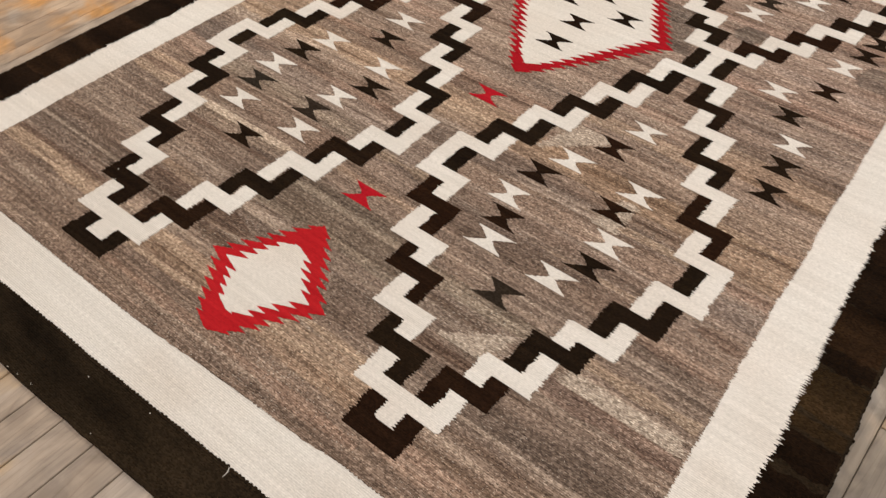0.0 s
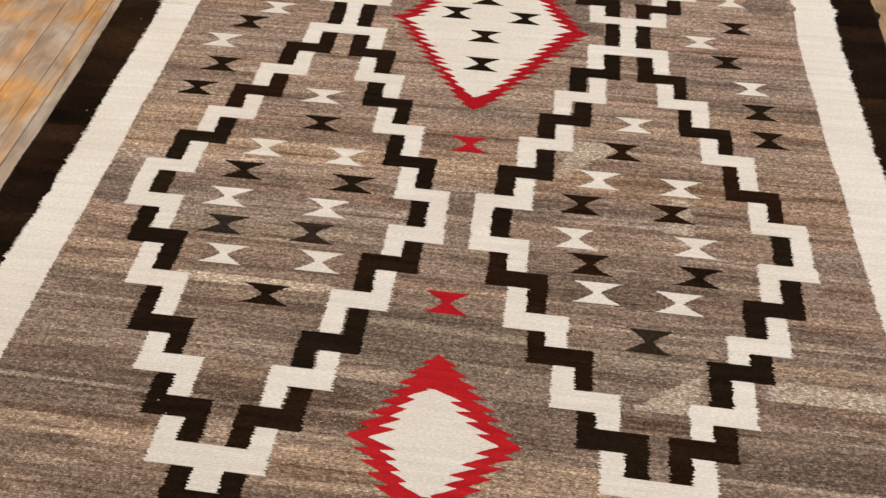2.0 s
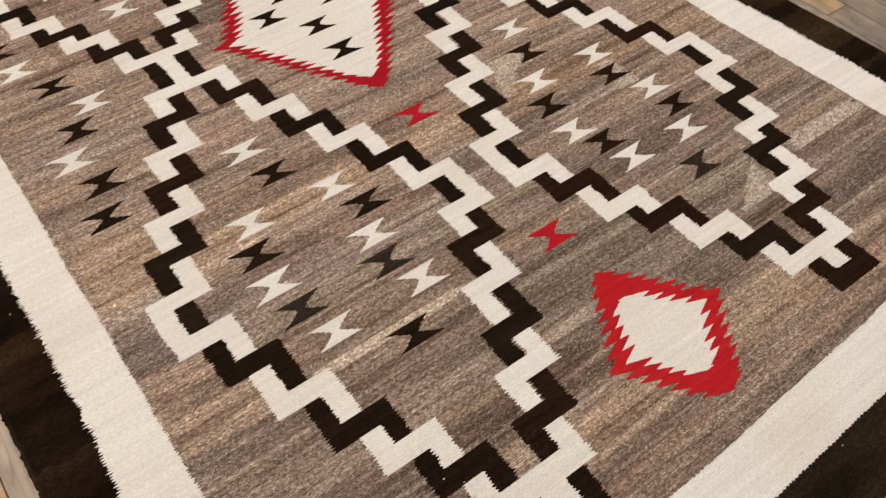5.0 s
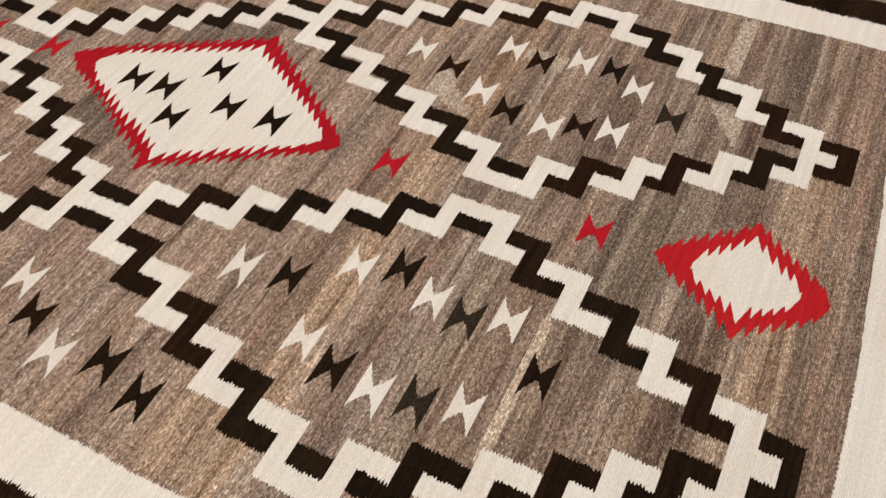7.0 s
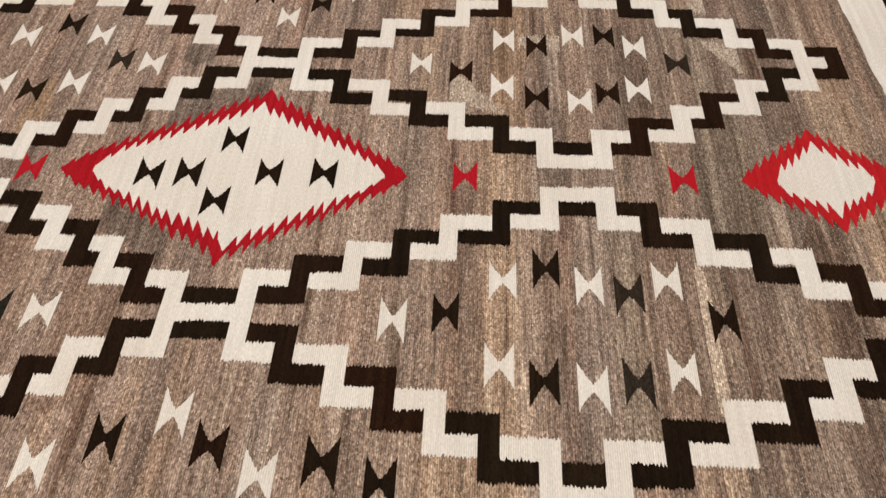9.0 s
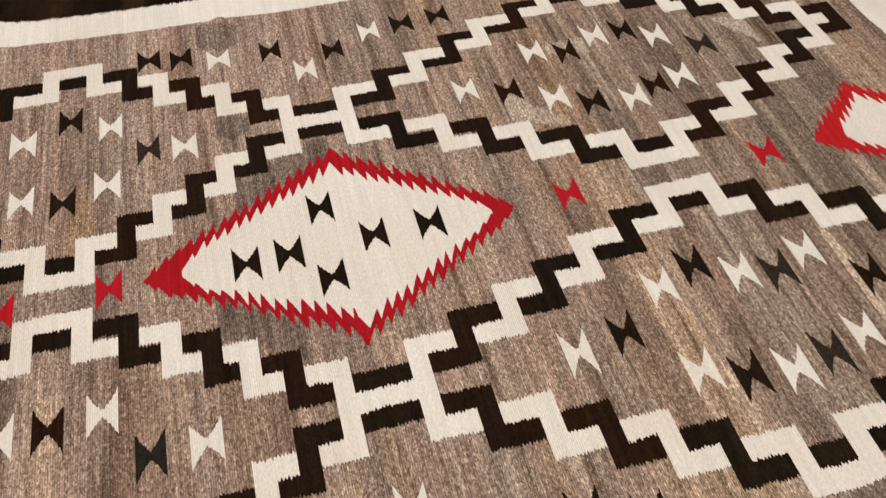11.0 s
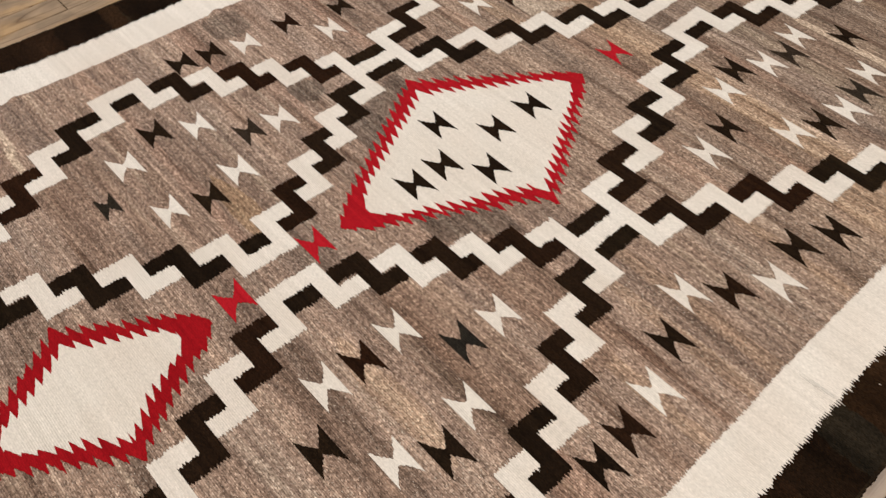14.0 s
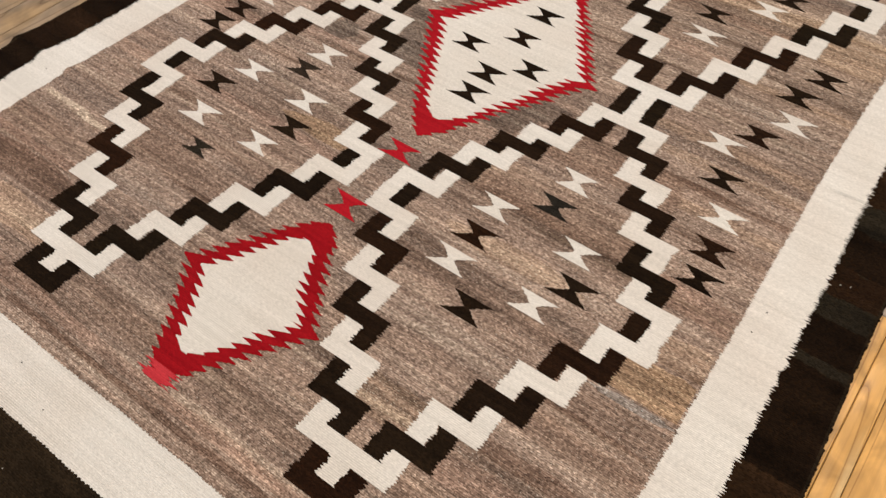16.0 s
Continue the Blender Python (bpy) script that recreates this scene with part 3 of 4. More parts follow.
ROWS_OF_FIGURES = {
    "white": [(-0.416, -0.415), (-0.518, -0.640), (-0.300, -0.647), (-0.562, -0.827), (-0.307, -0.834), (-0.516, -1.010), (-0.286, -1.004),
              (0.450, -0.421), (0.360, -0.644), (0.564, -0.648), (0.308, -0.849), (0.592, -0.843), (0.365, -1.007), (0.549, -1.014),
              (-0.427, 0.332), (-0.314, 0.522), (-0.322, 0.716), (-0.547, 0.529), (-0.543, 0.714), (0.415, 0.320), (0.534, 0.498), (0.523, 0.711), (0.321, 0.508), (0.312, 0.705),
              (-0.655, -0.013), (-0.776, -0.197), (-0.771, 0.226), (0.647, -0.020), (0.778, -0.223), (0.750, 0.207)],
    "dark": [(-0.393, -0.526), (-0.552, -0.730), (-0.262, -0.742), (-0.384, -1.113), (0.417, -0.532), (0.319, -0.736), (0.541, -0.740), (0.345, -0.925), (0.596, -0.932),
             (-0.325, 0.623), (-0.594, 0.627), (-0.431, 0.807), (0.581, 0.597), (0.285, 0.610),
             (-0.721, -0.096), (-0.743, -0.310), (-0.780, -0.423), (-0.714, 0.106), (-0.792, 0.336), (-0.806, 0.430),
             (0.719, -0.108), (0.791, -0.323), (0.804, -0.434), (0.755, 0.063), (0.779, 0.307), (0.792, 0.393)],
    "charcoal": [(-0.545, -0.918), (-0.323, -0.919), (0.479, -1.126), (0.425, 0.408)],
    "slate": [(-0.428, 0.435)],
    "red": [(0.016, -0.555), (0.029, -1.082), (-0.004, 0.507), (-0.017, 0.734)],
}
FIGURE_WOOL = {"white": (WHITE, "cream white hourglass figure"), "dark": (DARK, "brown-black hourglass figure"), "charcoal": (CHARCOAL, "faded charcoal hourglass figure"), "slate": (SLATE, "slate black hourglass figure"), "red": (RED, "red hourglass figure")}
for tone, places in ROWS_OF_FIGURES.items():
    for x, y in places:
        hourglass(x, y, *FIGURE_WOOL[tone], 0.092 if x > 0.65 else 0.112 if y < -0.3 and x < 0 else 0.104)
hourglass(0.424, 0.808, CHARCOAL, "small faded charcoal hourglass figure", 0.088, 0.046)


# Serrated diamonds: corners south, north, west, east of the red edge and of the white middle; blunt: half widths of the south and north ends.
def serrated(name, south, north, west, east, material, z, label, blunt=(0.0, 0.0), tooth=0.027, reach=0.035, jog=None, sag=(), parent=rug, ragged=0.0012, root=0.60):
    def side(corner, sign):
        def at(y):
            low = y < corner[1]
            end, cut = (south, blunt[0]) if low else (north, blunt[1])
            f = (y - end[1]) / (corner[1] - end[1])
            x = end[0] + sign * cut * min(1.0, 0.35 + 5.0 * f) + (corner[0] - end[0] - sign * cut) * f
            teeth = max(3, round(abs(corner[1] - end[1]) / tooth))
            step = f * teeth + 0.13 * min(1.0, 4.0 * (1 - f)) * noise.noise(Vector((sign * 5.0, y * 18.0, z * 900)))
            amp = reach * min(1.0, 0.3 + 2.0 * f) * (0.95 + 0.5 * noise.noise(Vector((sign * 3.3, math.floor(step) * 0.77, z * 700))))
            for way, south_half, much in sag:
                if way != sign or south_half != low:
                    continue
                x += much * math.sin(math.pi * min(1.0, max(0.0, f)))
            if jog and sign < 0 and jog[0] < y < jog[1]:
                x += jog[2]
            return x + sign * amp * ((step % 1.0) ** 1.15 - root - 0.16 * f)
        return at
    left, right = side(west, -1), side(east, 1)
    return weave(name, [(south[1], north[1], lambda y: min(left(y), right(y)), lambda y: max(left(y), right(y)))], material, z, label, ragged, parent)


RED_LABEL, WHITE_LABEL = "red diamond edge with saw teeth", "cream white diamond middle with saw teeth"
south_red = serrated("red_diamond", (0.052, -1.606), (0.033, -1.222), (-0.120, -1.434), (0.222, -1.418), RED, 0.0012, RED_LABEL, (0.036, 0.016), 0.025, 0.038, ragged=0.0028)
serrated("white_diamond", (0.050, -1.544), (0.034, -1.309), (-0.072, -1.434), (0.174, -1.420), WHITE, 0.0020, WHITE_LABEL, (0.030, 0.032), 0.024, 0.040, parent=south_red)
middle_red = serrated("red_diamond", (0.010, -0.415), (-0.002, 0.433), (-0.285, -0.005), (0.312, -0.030), RED, 0.0012, RED_LABEL, (0.022, 0.028), 0.027, 0.040, jog=(0.0, 0.10, 0.010), sag=[(-1, False, 0.015)], ragged=0.0028)
serrated("white_diamond", (0.010, -0.360), (0.000, 0.352), (-0.234, -0.018), (0.250, -0.020), CREAM, 0.0020, WHITE_LABEL, (0.024, 0.038), 0.027, 0.040, jog=(0.0, 0.11, 0.014), sag=[(-1, False, 0.004)], parent=middle_red, root=0.44)
north_red = serrated("red_diamond", (-0.028, 0.803), (-0.014, 1.336), (-0.224, 1.066), (0.182, 1.070), RED, 0.0012, "red diamond edge with saw teeth, faded at one tip", (0.032, 0.028), 0.025, 0.036, sag=[(1, False, -0.009), (-1, True, 0.009)], ragged=0.0028)
serrated("white_diamond", (-0.020, 0.873), (-0.016, 1.260), (-0.178, 1.064), (0.126, 1.072), CREAM, 0.0020, WHITE_LABEL, (0.032, 0.032), 0.025, 0.036, sag=[(1, False, -0.007), (-1, True, 0.012)], parent=north_red)
weave("faded_tip", [(1.308, 1.344, lambda y: -0.054 - 0.010 * (1.344 - y) / 0.048, lambda y: 0.014 + 0.010 * (1.344 - y) / 0.048)], FADED_RED, 0.0018, "paler red yarn at the diamond's tip", 0.022, north_red)


for diamond, dye in ((south_red, (1.12, 1.45, 1.05)), (middle_red, (0.90, 0.81, 0.81)), (north_red, (0.74, 0.55, 0.55))):
    diamond.color = (*dye, 1)


# ---- lots of ground yarn ----
# The bands part the ground into five strips, each woven on its own: outside, inside a leaf, middle, inside, outside.
def band_line(half, hand, side):
    """The middle line of one stepped band as a table of (y, x)."""
    key = half + hand
    way = -1 if half == "A" else 1
    cross, tip = LEAVES[key][0], LEAVES[key][1]
    rows = [(cross[0], cross[2]), (tip[1], tip[2])]
    for sd, cw, starts, inner in BANDS[key]:
        if sd == side:
            rows += [(st + way * 0.021, along(inner, k + 1) + side * 1.5 * cw) for k, st in enumerate(starts)]
    return sorted(rows)


LINES = {(hand, side): {half: band_line(half, hand, side) for half in "AB"} for hand in "LR" for side in (-1, 1)}


def strip_edges(strip, y):
    if strip > 4:
        return [(along(EDGES["L_df"], y) + 0.006, along(EDGES["L_wd"], y) + 0.004), (along(EDGES["R_wd"], y) - 0.004, along(EDGES["R_df"], y) - 0.006)][strip - 5]
    half = "A" if y < -0.02 else "B"
    rows = [along(EDGES["L_in"], y) + 0.006] + [along(LINES[k][half], y) for k in (("L", -1), ("L", 1), ("R", -1), ("R", 1))] + [along(EDGES["R_in"], y) - 0.006]
    return rows[strip], rows[strip + 1]


def yarn_lot(number, strip, y0, y1, tint, u0=0.0, u1=1.0, material=GROUND, z=0.0003):
    """One lot of weft across a strip, its first and last rows wandering."""
    bm = bmesh.new()
    nx, ny = 44, max(2, math.ceil((y1 - y0) / 0.012))
    grid = []
    for j in range(ny + 1):
        line = []
        for i in range(nx + 1):
            v = j / ny
            u = u0 + (u1 - u0) * i / nx
            ends = [end * (0.011 * noise.noise(Vector((u * 5.0, number * 3.7 + end, 0.5))) + 0.003 * noise.noise(Vector((u * 60.0, number * 1.9 + end, 2.5)))) for end in (1, 1)]
            taper = (y1 - y0) * 0.42 * (max(0.0, 1 - (u - u0) / 0.25) ** 2 * (u0 > 0) + max(0.0, 1 - (u1 - u) / 0.25) ** 2 * (u1 < 1))
            y = (y0 + taper) * (1 - v) + (y1 - taper) * v + ends[0] * (1 - v) + 0.7 * ends[1] * v * math.cos(number)
            a, b = strip_edges(strip, y)
            line.append(bm.verts.new((a + (b - a) * u, y, z + 0.00001 * (number % 30) + lie(a + (b - a) * u, y))))
        grid.append(line)
    for p, q in zip(grid, grid[1:]):
        for i in range(nx):
            bm.faces.new((p[i], p[i + 1], q[i + 1], q[i]))
    if material is not GROUND:
        part("yarn_lot", bm, material, dark_border, "brown-black lot of border yarn").color = (*tint, 1)
        return
    ob = part("yarn_lot", bm, GROUND, field, "lighter lot of heathered ground yarn" if sum(tint) > 3.1 else "darker lot of heathered ground yarn" if sum(tint) < 2.8 else "")
    ob.color = (*tint, 1)


TAWNY, STRAW, ROSY, GREY, UMBER, OLIVE, MURKY = (1.10, 1.075, 1.01), (1.27, 1.25, 1.17), (1.07, 1.01, 0.99), (0.92, 0.94, 0.96), (0.71, 0.65, 0.62), (0.84, 0.86, 0.84), (0.84, 0.81, 0.79)
# strip by strip, from west to east: (start, end, tint) and, where a lot stops short, its share of the strip
LOTS_BY_STRIP = [
    [(-1.52, -1.472, STRAW), (-1.47, -1.455, UMBER), (-1.355, -1.325, MURKY), (-1.093, -1.058, STRAW), (-1.058, -1.036, UMBER), (-1.036, -1.006, STRAW), (-1.005, -0.945, MURKY), (-0.945, -0.875, ROSY), (-0.87, -0.68, GREY),
     (-0.68, -0.62, TAWNY), (-0.61, -0.54, STRAW), (-0.535, -0.49, TAWNY), (-0.30, -0.27, TAWNY), (-0.20, -0.15, GREY), (-0.02, 0.02, TAWNY), (0.07, 0.10, TAWNY), (0.16, 0.18, UMBER), (0.22, 0.26, TAWNY), (0.30, 0.33, MURKY), (0.46, 0.54, ROSY),
     (0.60, 0.68, TAWNY), (0.69, 0.79, (1.12, 1.04, 0.86)), (0.83, 0.88, MURKY), (0.89, 0.905, UMBER), (0.93, 0.99, MURKY), (1.03, 1.07, UMBER), (1.10, 1.17, ROSY), (1.20, 1.24, MURKY)],
    [(-1.39, -1.335, UMBER), (-1.33, -1.30, TAWNY), (-1.155, -1.14, UMBER), (-1.13, -1.085, (1.1, 1.12, 1.1)), (-1.045, -0.955, MURKY), (-0.95, -0.88, OLIVE), (-0.80, -0.77, ROSY), (-0.755, -0.735, MURKY), (-0.68, -0.60, TAWNY), (-0.56, -0.52, ROSY), (-0.47, -0.40, GREY), (-0.35, -0.30, ROSY),
     (0.22, 0.27, ROSY), (0.38, 0.44, (1.06, 1.04, 1.0)), (0.46, 0.50, GREY), (0.60, 0.66, TAWNY, 0.2, 0.8), (0.74, 0.78, MURKY), (0.86, 0.93, GREY), (1.05, 1.14, TAWNY)],
    [(-1.628, -1.60, ROSY), (-1.56, -1.47, (1.14, 1.10, 1.03)), (-1.465, -1.44, STRAW, 0.62, 1.0), (-1.40, -1.32, UMBER, 0.0, 0.28), (-1.26, -1.11, OLIVE), (-1.06, -1.035, (1.12, 1.1, 1.05)), (-0.95, -0.925, (1.1, 1.08, 1.0)), (-0.90, -0.73, (0.90, 0.90, 0.90)), (-0.71, -0.585, TAWNY), (-0.58, -0.49, ROSY),
     (-0.46, -0.40, GREY), (0.46, 0.60, GREY), (0.66, 0.72, (0.96, 0.96, 0.97)), (0.86, 0.95, GREY, 0.0, 0.3), (1.13, 1.22, GREY, 0.6, 1.0), (1.24, 1.29, MURKY), (1.34, 1.37, ROSY), (1.385, 1.40, UMBER)],
    [(-1.345, -1.315, UMBER), (-1.20, -1.15, OLIVE), (-1.045, -0.96, MURKY), (-0.955, -0.943, STRAW, 0.45, 1.0), (-0.935, -0.89, MURKY), (-0.87, -0.80, (0.96, 0.92, 0.88)), (-0.79, -0.765, STRAW, 0.5, 1.0), (-0.755, -0.72, MURKY), (-0.71, -0.615, (1.14, 1.10, 1.01)), (-0.47, -0.42, TAWNY), (-0.35, -0.31, ROSY),
     (0.24, 0.30, ROSY), (0.42, 0.47, GREY), (0.54, 0.60, (1.10, 1.04, 0.88), 0.0, 0.4), (0.61, 0.64, ROSY), (0.76, 0.80, MURKY), (0.83, 0.93, MURKY), (0.99, 1.03, GREY)],
    [(-1.60, -1.54, ROSY), (-1.285, -1.237, (0.72, 0.66, 0.66)), (-1.18, -1.145, STRAW), (-1.05, -1.02, ROSY), (-0.95, -0.91, UMBER, 0.45, 1.0), (-0.88, -0.82, GREY), (-0.80, -0.765, ROSY), (-0.75, -0.645, TAWNY), (-0.64, -0.61, STRAW), (-0.60, -0.51, (0.90, 0.88, 0.86)), (-0.43, -0.33, TAWNY), (-0.24, -0.18, GREY), (-0.08, -0.03, ROSY),
     (0.06, 0.10, GREY), (0.30, 0.36, ROSY), (0.45, 0.52, GREY), (0.62, 0.66, ROSY), (0.80, 0.86, GREY), (0.96, 1.03, MURKY), (1.04, 1.07, ROSY), (1.08, 1.16, UMBER), (1.18, 1.27, STRAW), (1.33, 1.38, ROSY)],
]
count = 0
for strip, lots in enumerate(LOTS_BY_STRIP):
    for y0, y1, tint, *share in lots:
        yarn_lot(count, strip, y0, y1, tint, *share)
        count += 1


# lots of dark yarn in the two long sides of the border: west, then east
SOOT, SLATY, RUSSET, BARK, MOSS = (0.52, 0.42, 0.40), (0.85, 0.98, 1.12), (1.05, 0.80, 0.68), (0.85, 0.64, 0.58), (1.35, 1.18, 0.95)
SIDE_LOTS = [
    [(-1.70, -1.45, BARK), (-1.45, -1.30, SOOT), (-1.30, -1.10, RUSSET), (-1.10, -0.95, BARK), (-0.95, -0.80, SOOT), (-0.80, -0.62, RUSSET), (-0.62, -0.45, SOOT), (-0.45, -0.28, BARK), (-0.28, -0.03, RUSSET), (-0.03, 0.07, SLATY), (0.07, 0.20, SOOT), (0.20, 0.29, BARK),
     (0.29, 0.36, SLATY), (0.36, 0.47, SOOT), (0.47, 0.50, SLATY), (0.50, 0.78, SOOT), (0.78, 0.95, RUSSET), (0.95, 1.20, SOOT), (1.20, 1.50, BARK)],
    [(-1.70, -1.30, BARK), (-1.30, -1.14, SOOT), (-1.12, -1.04, SOOT), (-1.035, -0.995, MOSS), (-0.985, -0.86, MOSS), (-0.855, -0.80, SOOT), (-0.80, -0.66, RUSSET), (-0.66, -0.50, SOOT), (-0.50, -0.30, BARK), (-0.30, -0.22, RUSSET), (-0.22, 0.05, SOOT), (0.05, 0.12, BARK), (0.12, 0.30, SOOT), (0.30, 0.40, SOOT),
     (0.40, 0.46, RUSSET), (0.46, 0.60, SOOT), (0.60, 0.80, BARK), (0.80, 1.10, SOOT), (1.10, 1.35, BARK)],
]
for strip, lots in enumerate(SIDE_LOTS):
    for y0, y1, tint in lots:
        yarn_lot(count, strip + 5, y0, y1, tint, material=EDGE, z=-0.0010)
        count += 1


# Odd lots of yarn in the ground: (start, end, left at start and end, right at start and end).
def odd_lot(y0, y1, l0, l1, r0, r1, material, label, taper=0.0):
    def bow(y):
        return taper * (2 * abs(y - (y0 + y1) / 2) / (y1 - y0)) ** 1.5
    weave("odd_yarn_patch", [(y0, y1, lambda y: l0 + (l1 - l0) * (y - y0) / (y1 - y0) + bow(y), lambda y: r0 + (r1 - r0) * (y - y0) / (y1 - y0) - bow(y))], material, 0.0009, label, 0.014, field)


odd_lot(-0.650, -0.505, 0.245, 0.300, 0.262, 0.430, PALE, "pale beige wedge of yarn")
odd_lot(-0.805, -0.688, 0.520, 0.545, 0.585, 0.585, PALE, "pale beige patch between figures")
odd_lot(-1.300, -1.205, 0.440, 0.570, 0.560, 0.590, PALE, "pale beige wedge of yarn")
odd_lot(-1.240, -1.198, 0.720, 0.725, 0.990, 0.985, PALE, "pale beige stripe of yarn")
odd_lot(-1.095, -1.068, -0.620, -0.640, -0.260, -0.200, BEIGE, "pale beige stripe of yarn", 0.05)
odd_lot(0.888, 0.905, 0.740, 0.740, 0.940, 0.940, BEIGE, "pale beige stripe of yarn", 0.03)
odd_lot(0.902, 0.920, 0.640, 0.660, 0.800, 0.780, BEIGE, "pale beige stripe of yarn", 0.03)
odd_lot(0.160, 0.290, -0.640, -0.680, -0.250, -0.290, DUN, "dull brown lot of yarn in the ground", 0.02)
odd_lot(0.360, 0.500, -0.640, -0.660, -0.250, -0.200, DUN, "dull brown lot of yarn in the ground", 0.02)
odd_lot(0.145, 0.262, 0.790, 0.800, 0.925, 0.930, ASH, "ash grey lot of yarn in the ground", 0.02)
odd_lot(0.155, 0.240, 0.405, 0.420, 0.500, 0.520, ASH, "ash grey lot of yarn in the ground", 0.02)
odd_lot(-0.030, 0.215, 0.280, 0.150, 0.365, 0.260, ASH, "ash grey lot of yarn beside the diamond")
odd_lot(0.115, 0.290, -0.290, -0.180, -0.200, -0.080, ASH, "ash grey lot of yarn beside the diamond")
odd_lot(0.796, 0.816, -0.932, -0.925, -0.770, -0.730, BLUISH, "blue-grey yarn beside the white border", 0.04)
for y0, y1, l0, r0 in ((-0.034, -0.026, -1.020, -0.985), (-0.030, -0.022, -0.992, -0.950)):
    weave("smudge", [(y0, y1, flat(l0), flat(r0))], GRIMY, 0.0, "faint grey smudge across the white border", 0.02)
for x, y in ((0.010, -0.212), (0.005, -0.079), (0.118, 0.027), (-0.094, 0.033), (-0.004, 0.116), (-0.010, 0.212)):
    hourglass(x, y, DARK, "brown-black hourglass on the white diamond", 0.099, 0.056, 0.0028, middle_red)


# ---- loose bits on the rug ----
def lint(x, y, size, material, label, seed, z=0.0025):
    r = random.Random(seed)
    bm = bmesh.new()
    n = 7
    turn = r.uniform(0, 6)
    ring = [(math.cos(turn + 6.283 * i / n) * size * r.uniform(0.6, 1.2), math.sin(turn + 6.283 * i / n) * size * r.uniform(0.35, 0.8)) for i in range(n)]
    low = [bm.verts.new((p, q, 0.0)) for p, q in ring]
    high = [bm.verts.new((p * 0.6, q * 0.6, size * 0.5)) for p, q in ring]
    for i in range(n):
        k = (i + 1) % n
        bm.faces.new((low[i], low[k], high[k], high[i]))
    bm.faces.new(high)
    bm.faces.new(low[::-1])
    ob = new("lint_speck", mesh_of("lint_speck", bm, material))
    ob.matrix_world = pose(x, y, z - 0.0022 + lie(x, y))
    return tagged(ob, label, "lint", "bits of lint on the rug")


for i, (x, y) in enumerate(((-0.530, -1.410), (-0.503, -1.438), (-1.088, 0.244), (-1.068, 0.252), (-1.063, -0.125), (-0.038, -1.840), (0.131, -1.814), (-1.054, -0.557), (0.061, 1.647))):
    lint(x, y, 0.0021, WHITE, "tiny white speck of lint on dark wool", 20 + i, 0.0034 if i < 2 else 0.0012)
for i, (x, y) in enumerate(((-0.337, -1.927), (-0.318, -1.934), (-0.190, -1.931), (-0.157, -1.929), (-0.114, -1.925), (-0.560, -1.938), (0.080, -1.916))):
    lint(x, y, 0.0018, WHITE, "tiny white tuft at the rug's end", 90 + i, 0.0012)
for i, (x, y) in enumerate(((-0.966, 0.422), (-0.960, 0.490), (0.233, 1.480), (0.104, 1.522), (-1.001, -1.382), (1.010, 0.845))):
    lint(x, y, 0.0026, DARK, "tiny dark speck on the white border", 60 + i, 0.0018)


def loose_thread():
    """A curl of white yarn that has come out of the border."""
    cu = bpy.data.curves.new("loose_thread", "CURVE")
    cu.dimensions, cu.bevel_depth, cu.bevel_resolution = "3D", 0.0009, 1
    sp = cu.splines.new("POLY")
    n = 16
    sp.points.add(n - 1)
    for i in range(n):
        a = i / (n - 1)
        sp.points[i].co = (0.346 + 0.006 * a + 0.004 * math.sin(3.4 * a), -1.794 - 0.020 * a, 0.0012 + 0.004 * math.sin(3.14 * a), 1)
    ob = new("loose_thread", cu)
    dg = bpy.context.evaluated_depsgraph_get()
    me = bpy.data.meshes.new_from_object(ob.evaluated_get(dg))
    bpy.data.objects.remove(ob)
    me.materials.clear()
    me.materials.append(WHITE)
    tagged(new("loose_thread", me), "loose curl of cream white yarn lying on the border", "thread")


loose_thread()


# ---- floorboards, last ----
rng = random.Random(5)
plank_meshes = {}


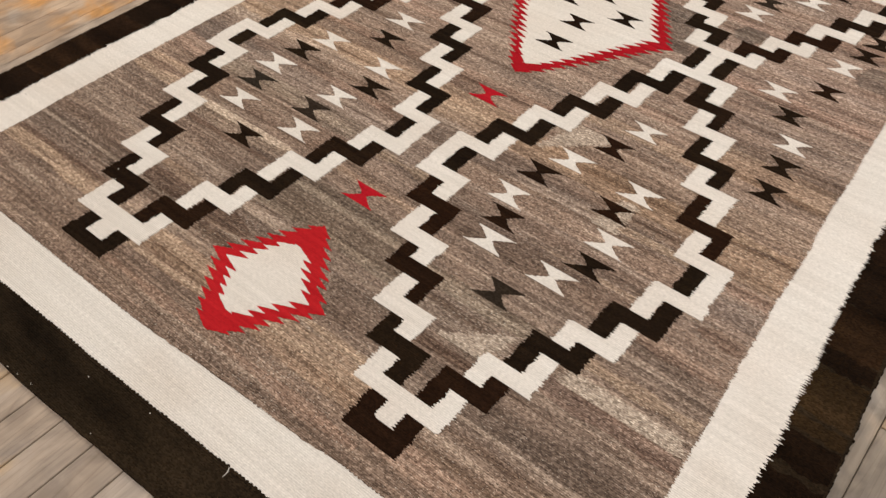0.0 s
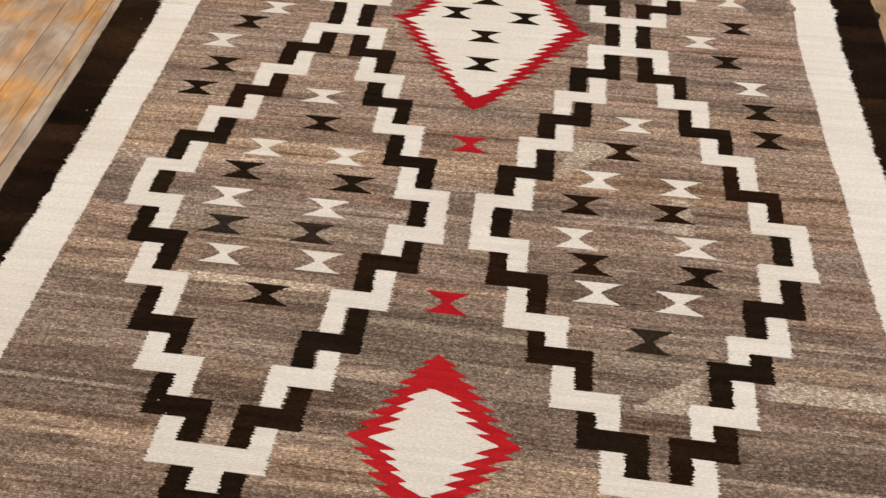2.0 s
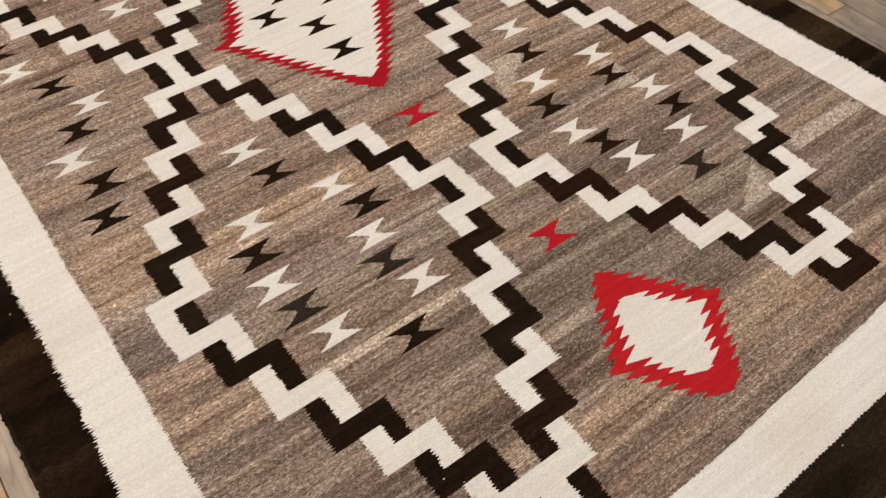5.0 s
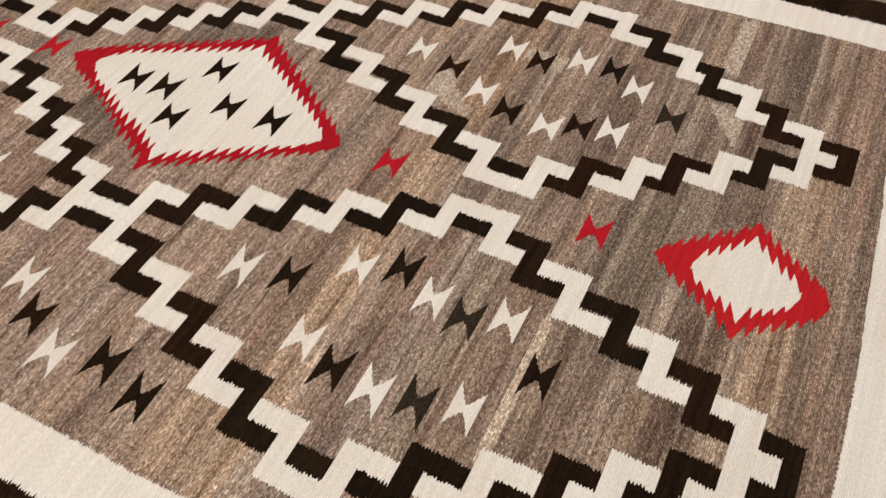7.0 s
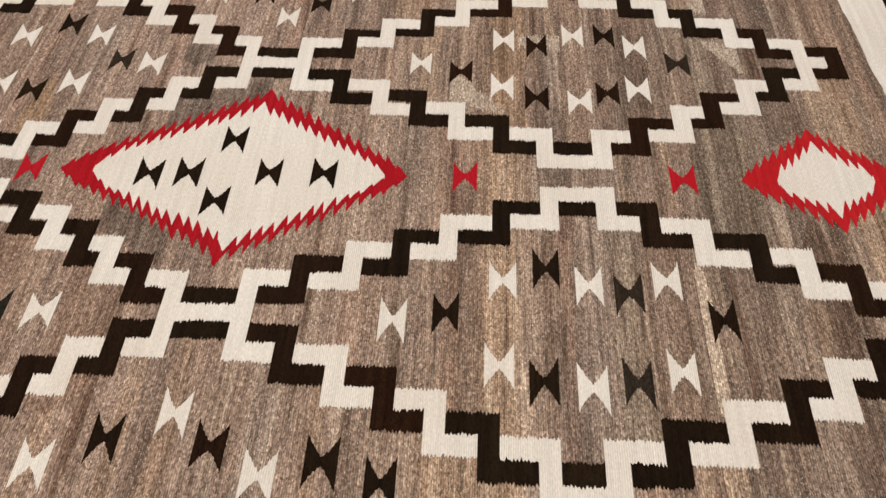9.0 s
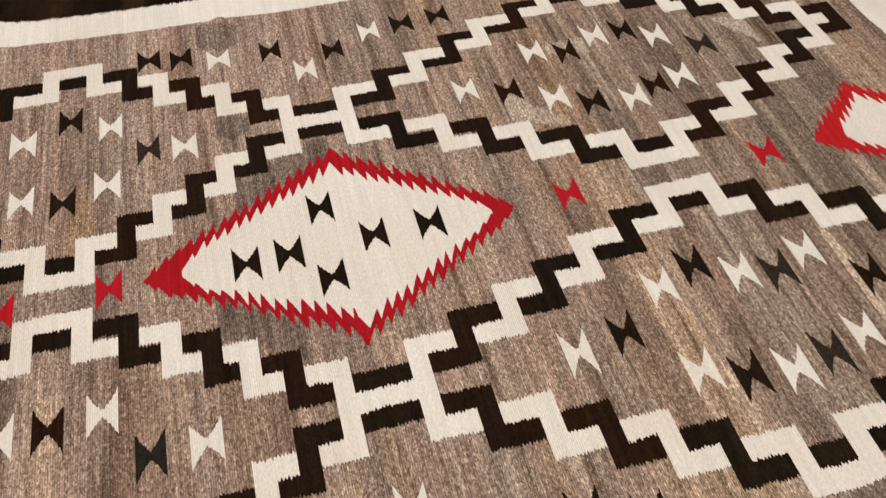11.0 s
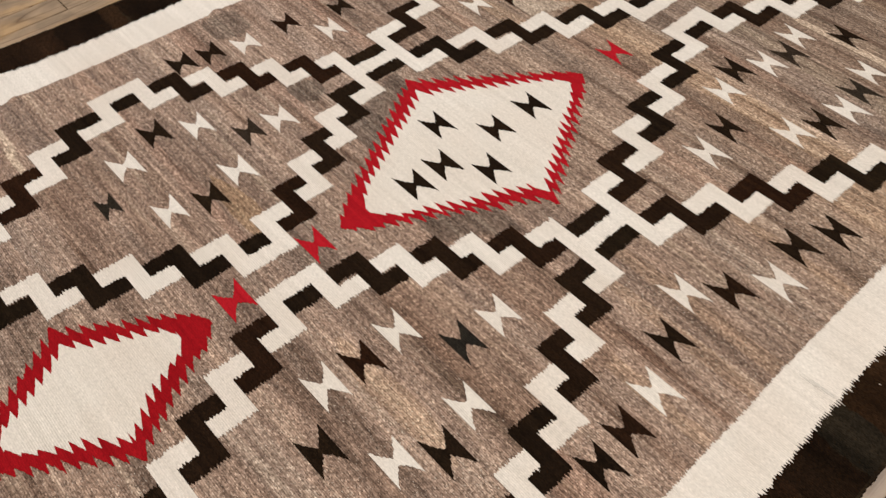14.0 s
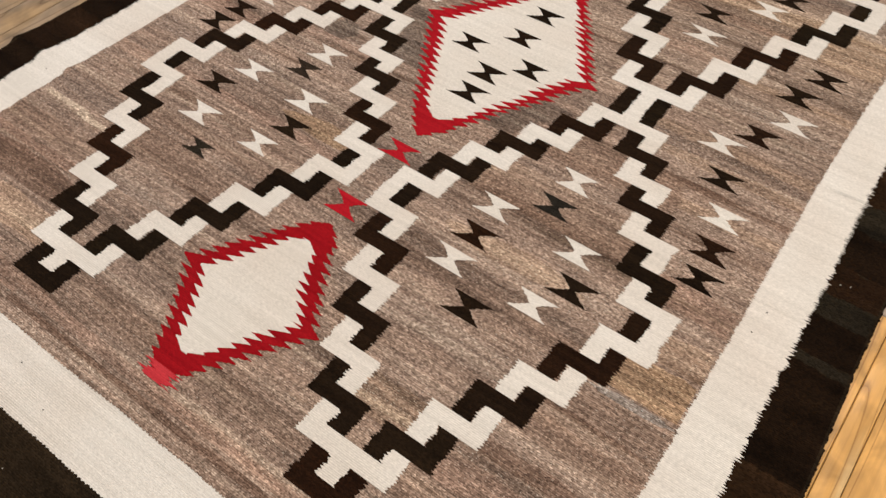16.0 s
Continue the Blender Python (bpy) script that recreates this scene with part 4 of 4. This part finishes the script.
def plank(x0, x1, y0, y1, material, g=0.0008, c=0.0015):
    """One board; g: half the open joint, c: the worn edge."""
    bm = bmesh.new()
    z1, z0 = FLOOR_Z, FLOOR_Z - 0.02
    low = [bm.verts.new(p) for p in ((x0 + g, y0 + g, z0), (x1 - g, y0 + g, z0), (x1 - g, y1 - g, z0), (x0 + g, y1 - g, z0))]
    mid = [bm.verts.new((v.co.x, v.co.y, z1 - c)) for v in low]
    top = [bm.verts.new(p) for p in ((x0 + g + c, y0 + g + c, z1), (x1 - g - c, y0 + g + c, z1), (x1 - g - c, y1 - g - c, z1), (x0 + g + c, y1 - g - c, z1))]
    for a, b in ((low, mid), (mid, top)):
        for i in range(4):
            k = (i + 1) % 4
            bm.faces.new((a[i], a[k], b[k], b[i]))
    bm.faces.new(top)
    part("floorboard", bm, material, floor)


edges = [-0.089 - 0.0924 * k for k in range(11, -1, -1)] + [0.003, 0.098, 0.190] + [0.190 + 0.0896 * k for k in range(1, 34)]
edges = [-1.342, -1.248, -1.197] + [e for e in edges if e > -1.15]
while edges[0] > X0:
    edges.insert(0, edges[0] - 0.0915)
edges = [X0] + [e for e in edges if X0 + 0.02 < e < X1 - 0.02] + [X1]
# butt joints that the boards near the rug are known to have: (x, y)
JOINTS = [(-1.15, 0.27), (-1.30, -0.78), (1.26, -0.47), (1.34, -0.92), (1.43, -0.38), (1.52, -0.75), (1.61, -0.50), (-1.23, 0.25), (-1.30, 0.31), (-1.39, 0.22), (-1.48, 0.34)]
for x, x2 in zip(edges, edges[1:]):
    known = [(jy, 1) for jx, jy in JOINTS if x < jx < x2]
    cuts = [Y0]
    y = Y0 + rng.uniform(0.4, 2.0)
    while y < Y1 - 0.4:
        cuts.append(y)
        y += rng.uniform(1.6, 3.2)
    for jx, jy in JOINTS:
        if x < jx < x2:
            cuts = [c for c in cuts if abs(c - jy) > 1.2 or c == Y0 or (c, 1) in known] + [jy]
        elif jx - 0.3 < x < jx + 0.3:
            cuts = [c for c in cuts if abs(c - jy) > 0.7 or c == Y0 or (c, 1) in known]
    cuts = sorted(cuts) + [Y1]
    mid_x = (x + x2) / 2
    for a, b in zip(cuts, cuts[1:]):
        if -1.5 < mid_x < -1.12 and (a + b) / 2 > 0.8:
            stuff = AMBER
        elif mid_x < -1.19:
            stuff = MIXED
        else:
            stuff = WORN
        if mid_x > 1.17:
            stuff = SCUFFED if (a + b) / 2 < -0.6 else TANNED
        plank(x, x2, a, b, stuff, *((0.0014, 0.0018) if stuff is TANNED or stuff is WORN else (0.0002, 0.0005) if stuff is MIXED and x != -1.248 and x2 != -1.248 else ()))
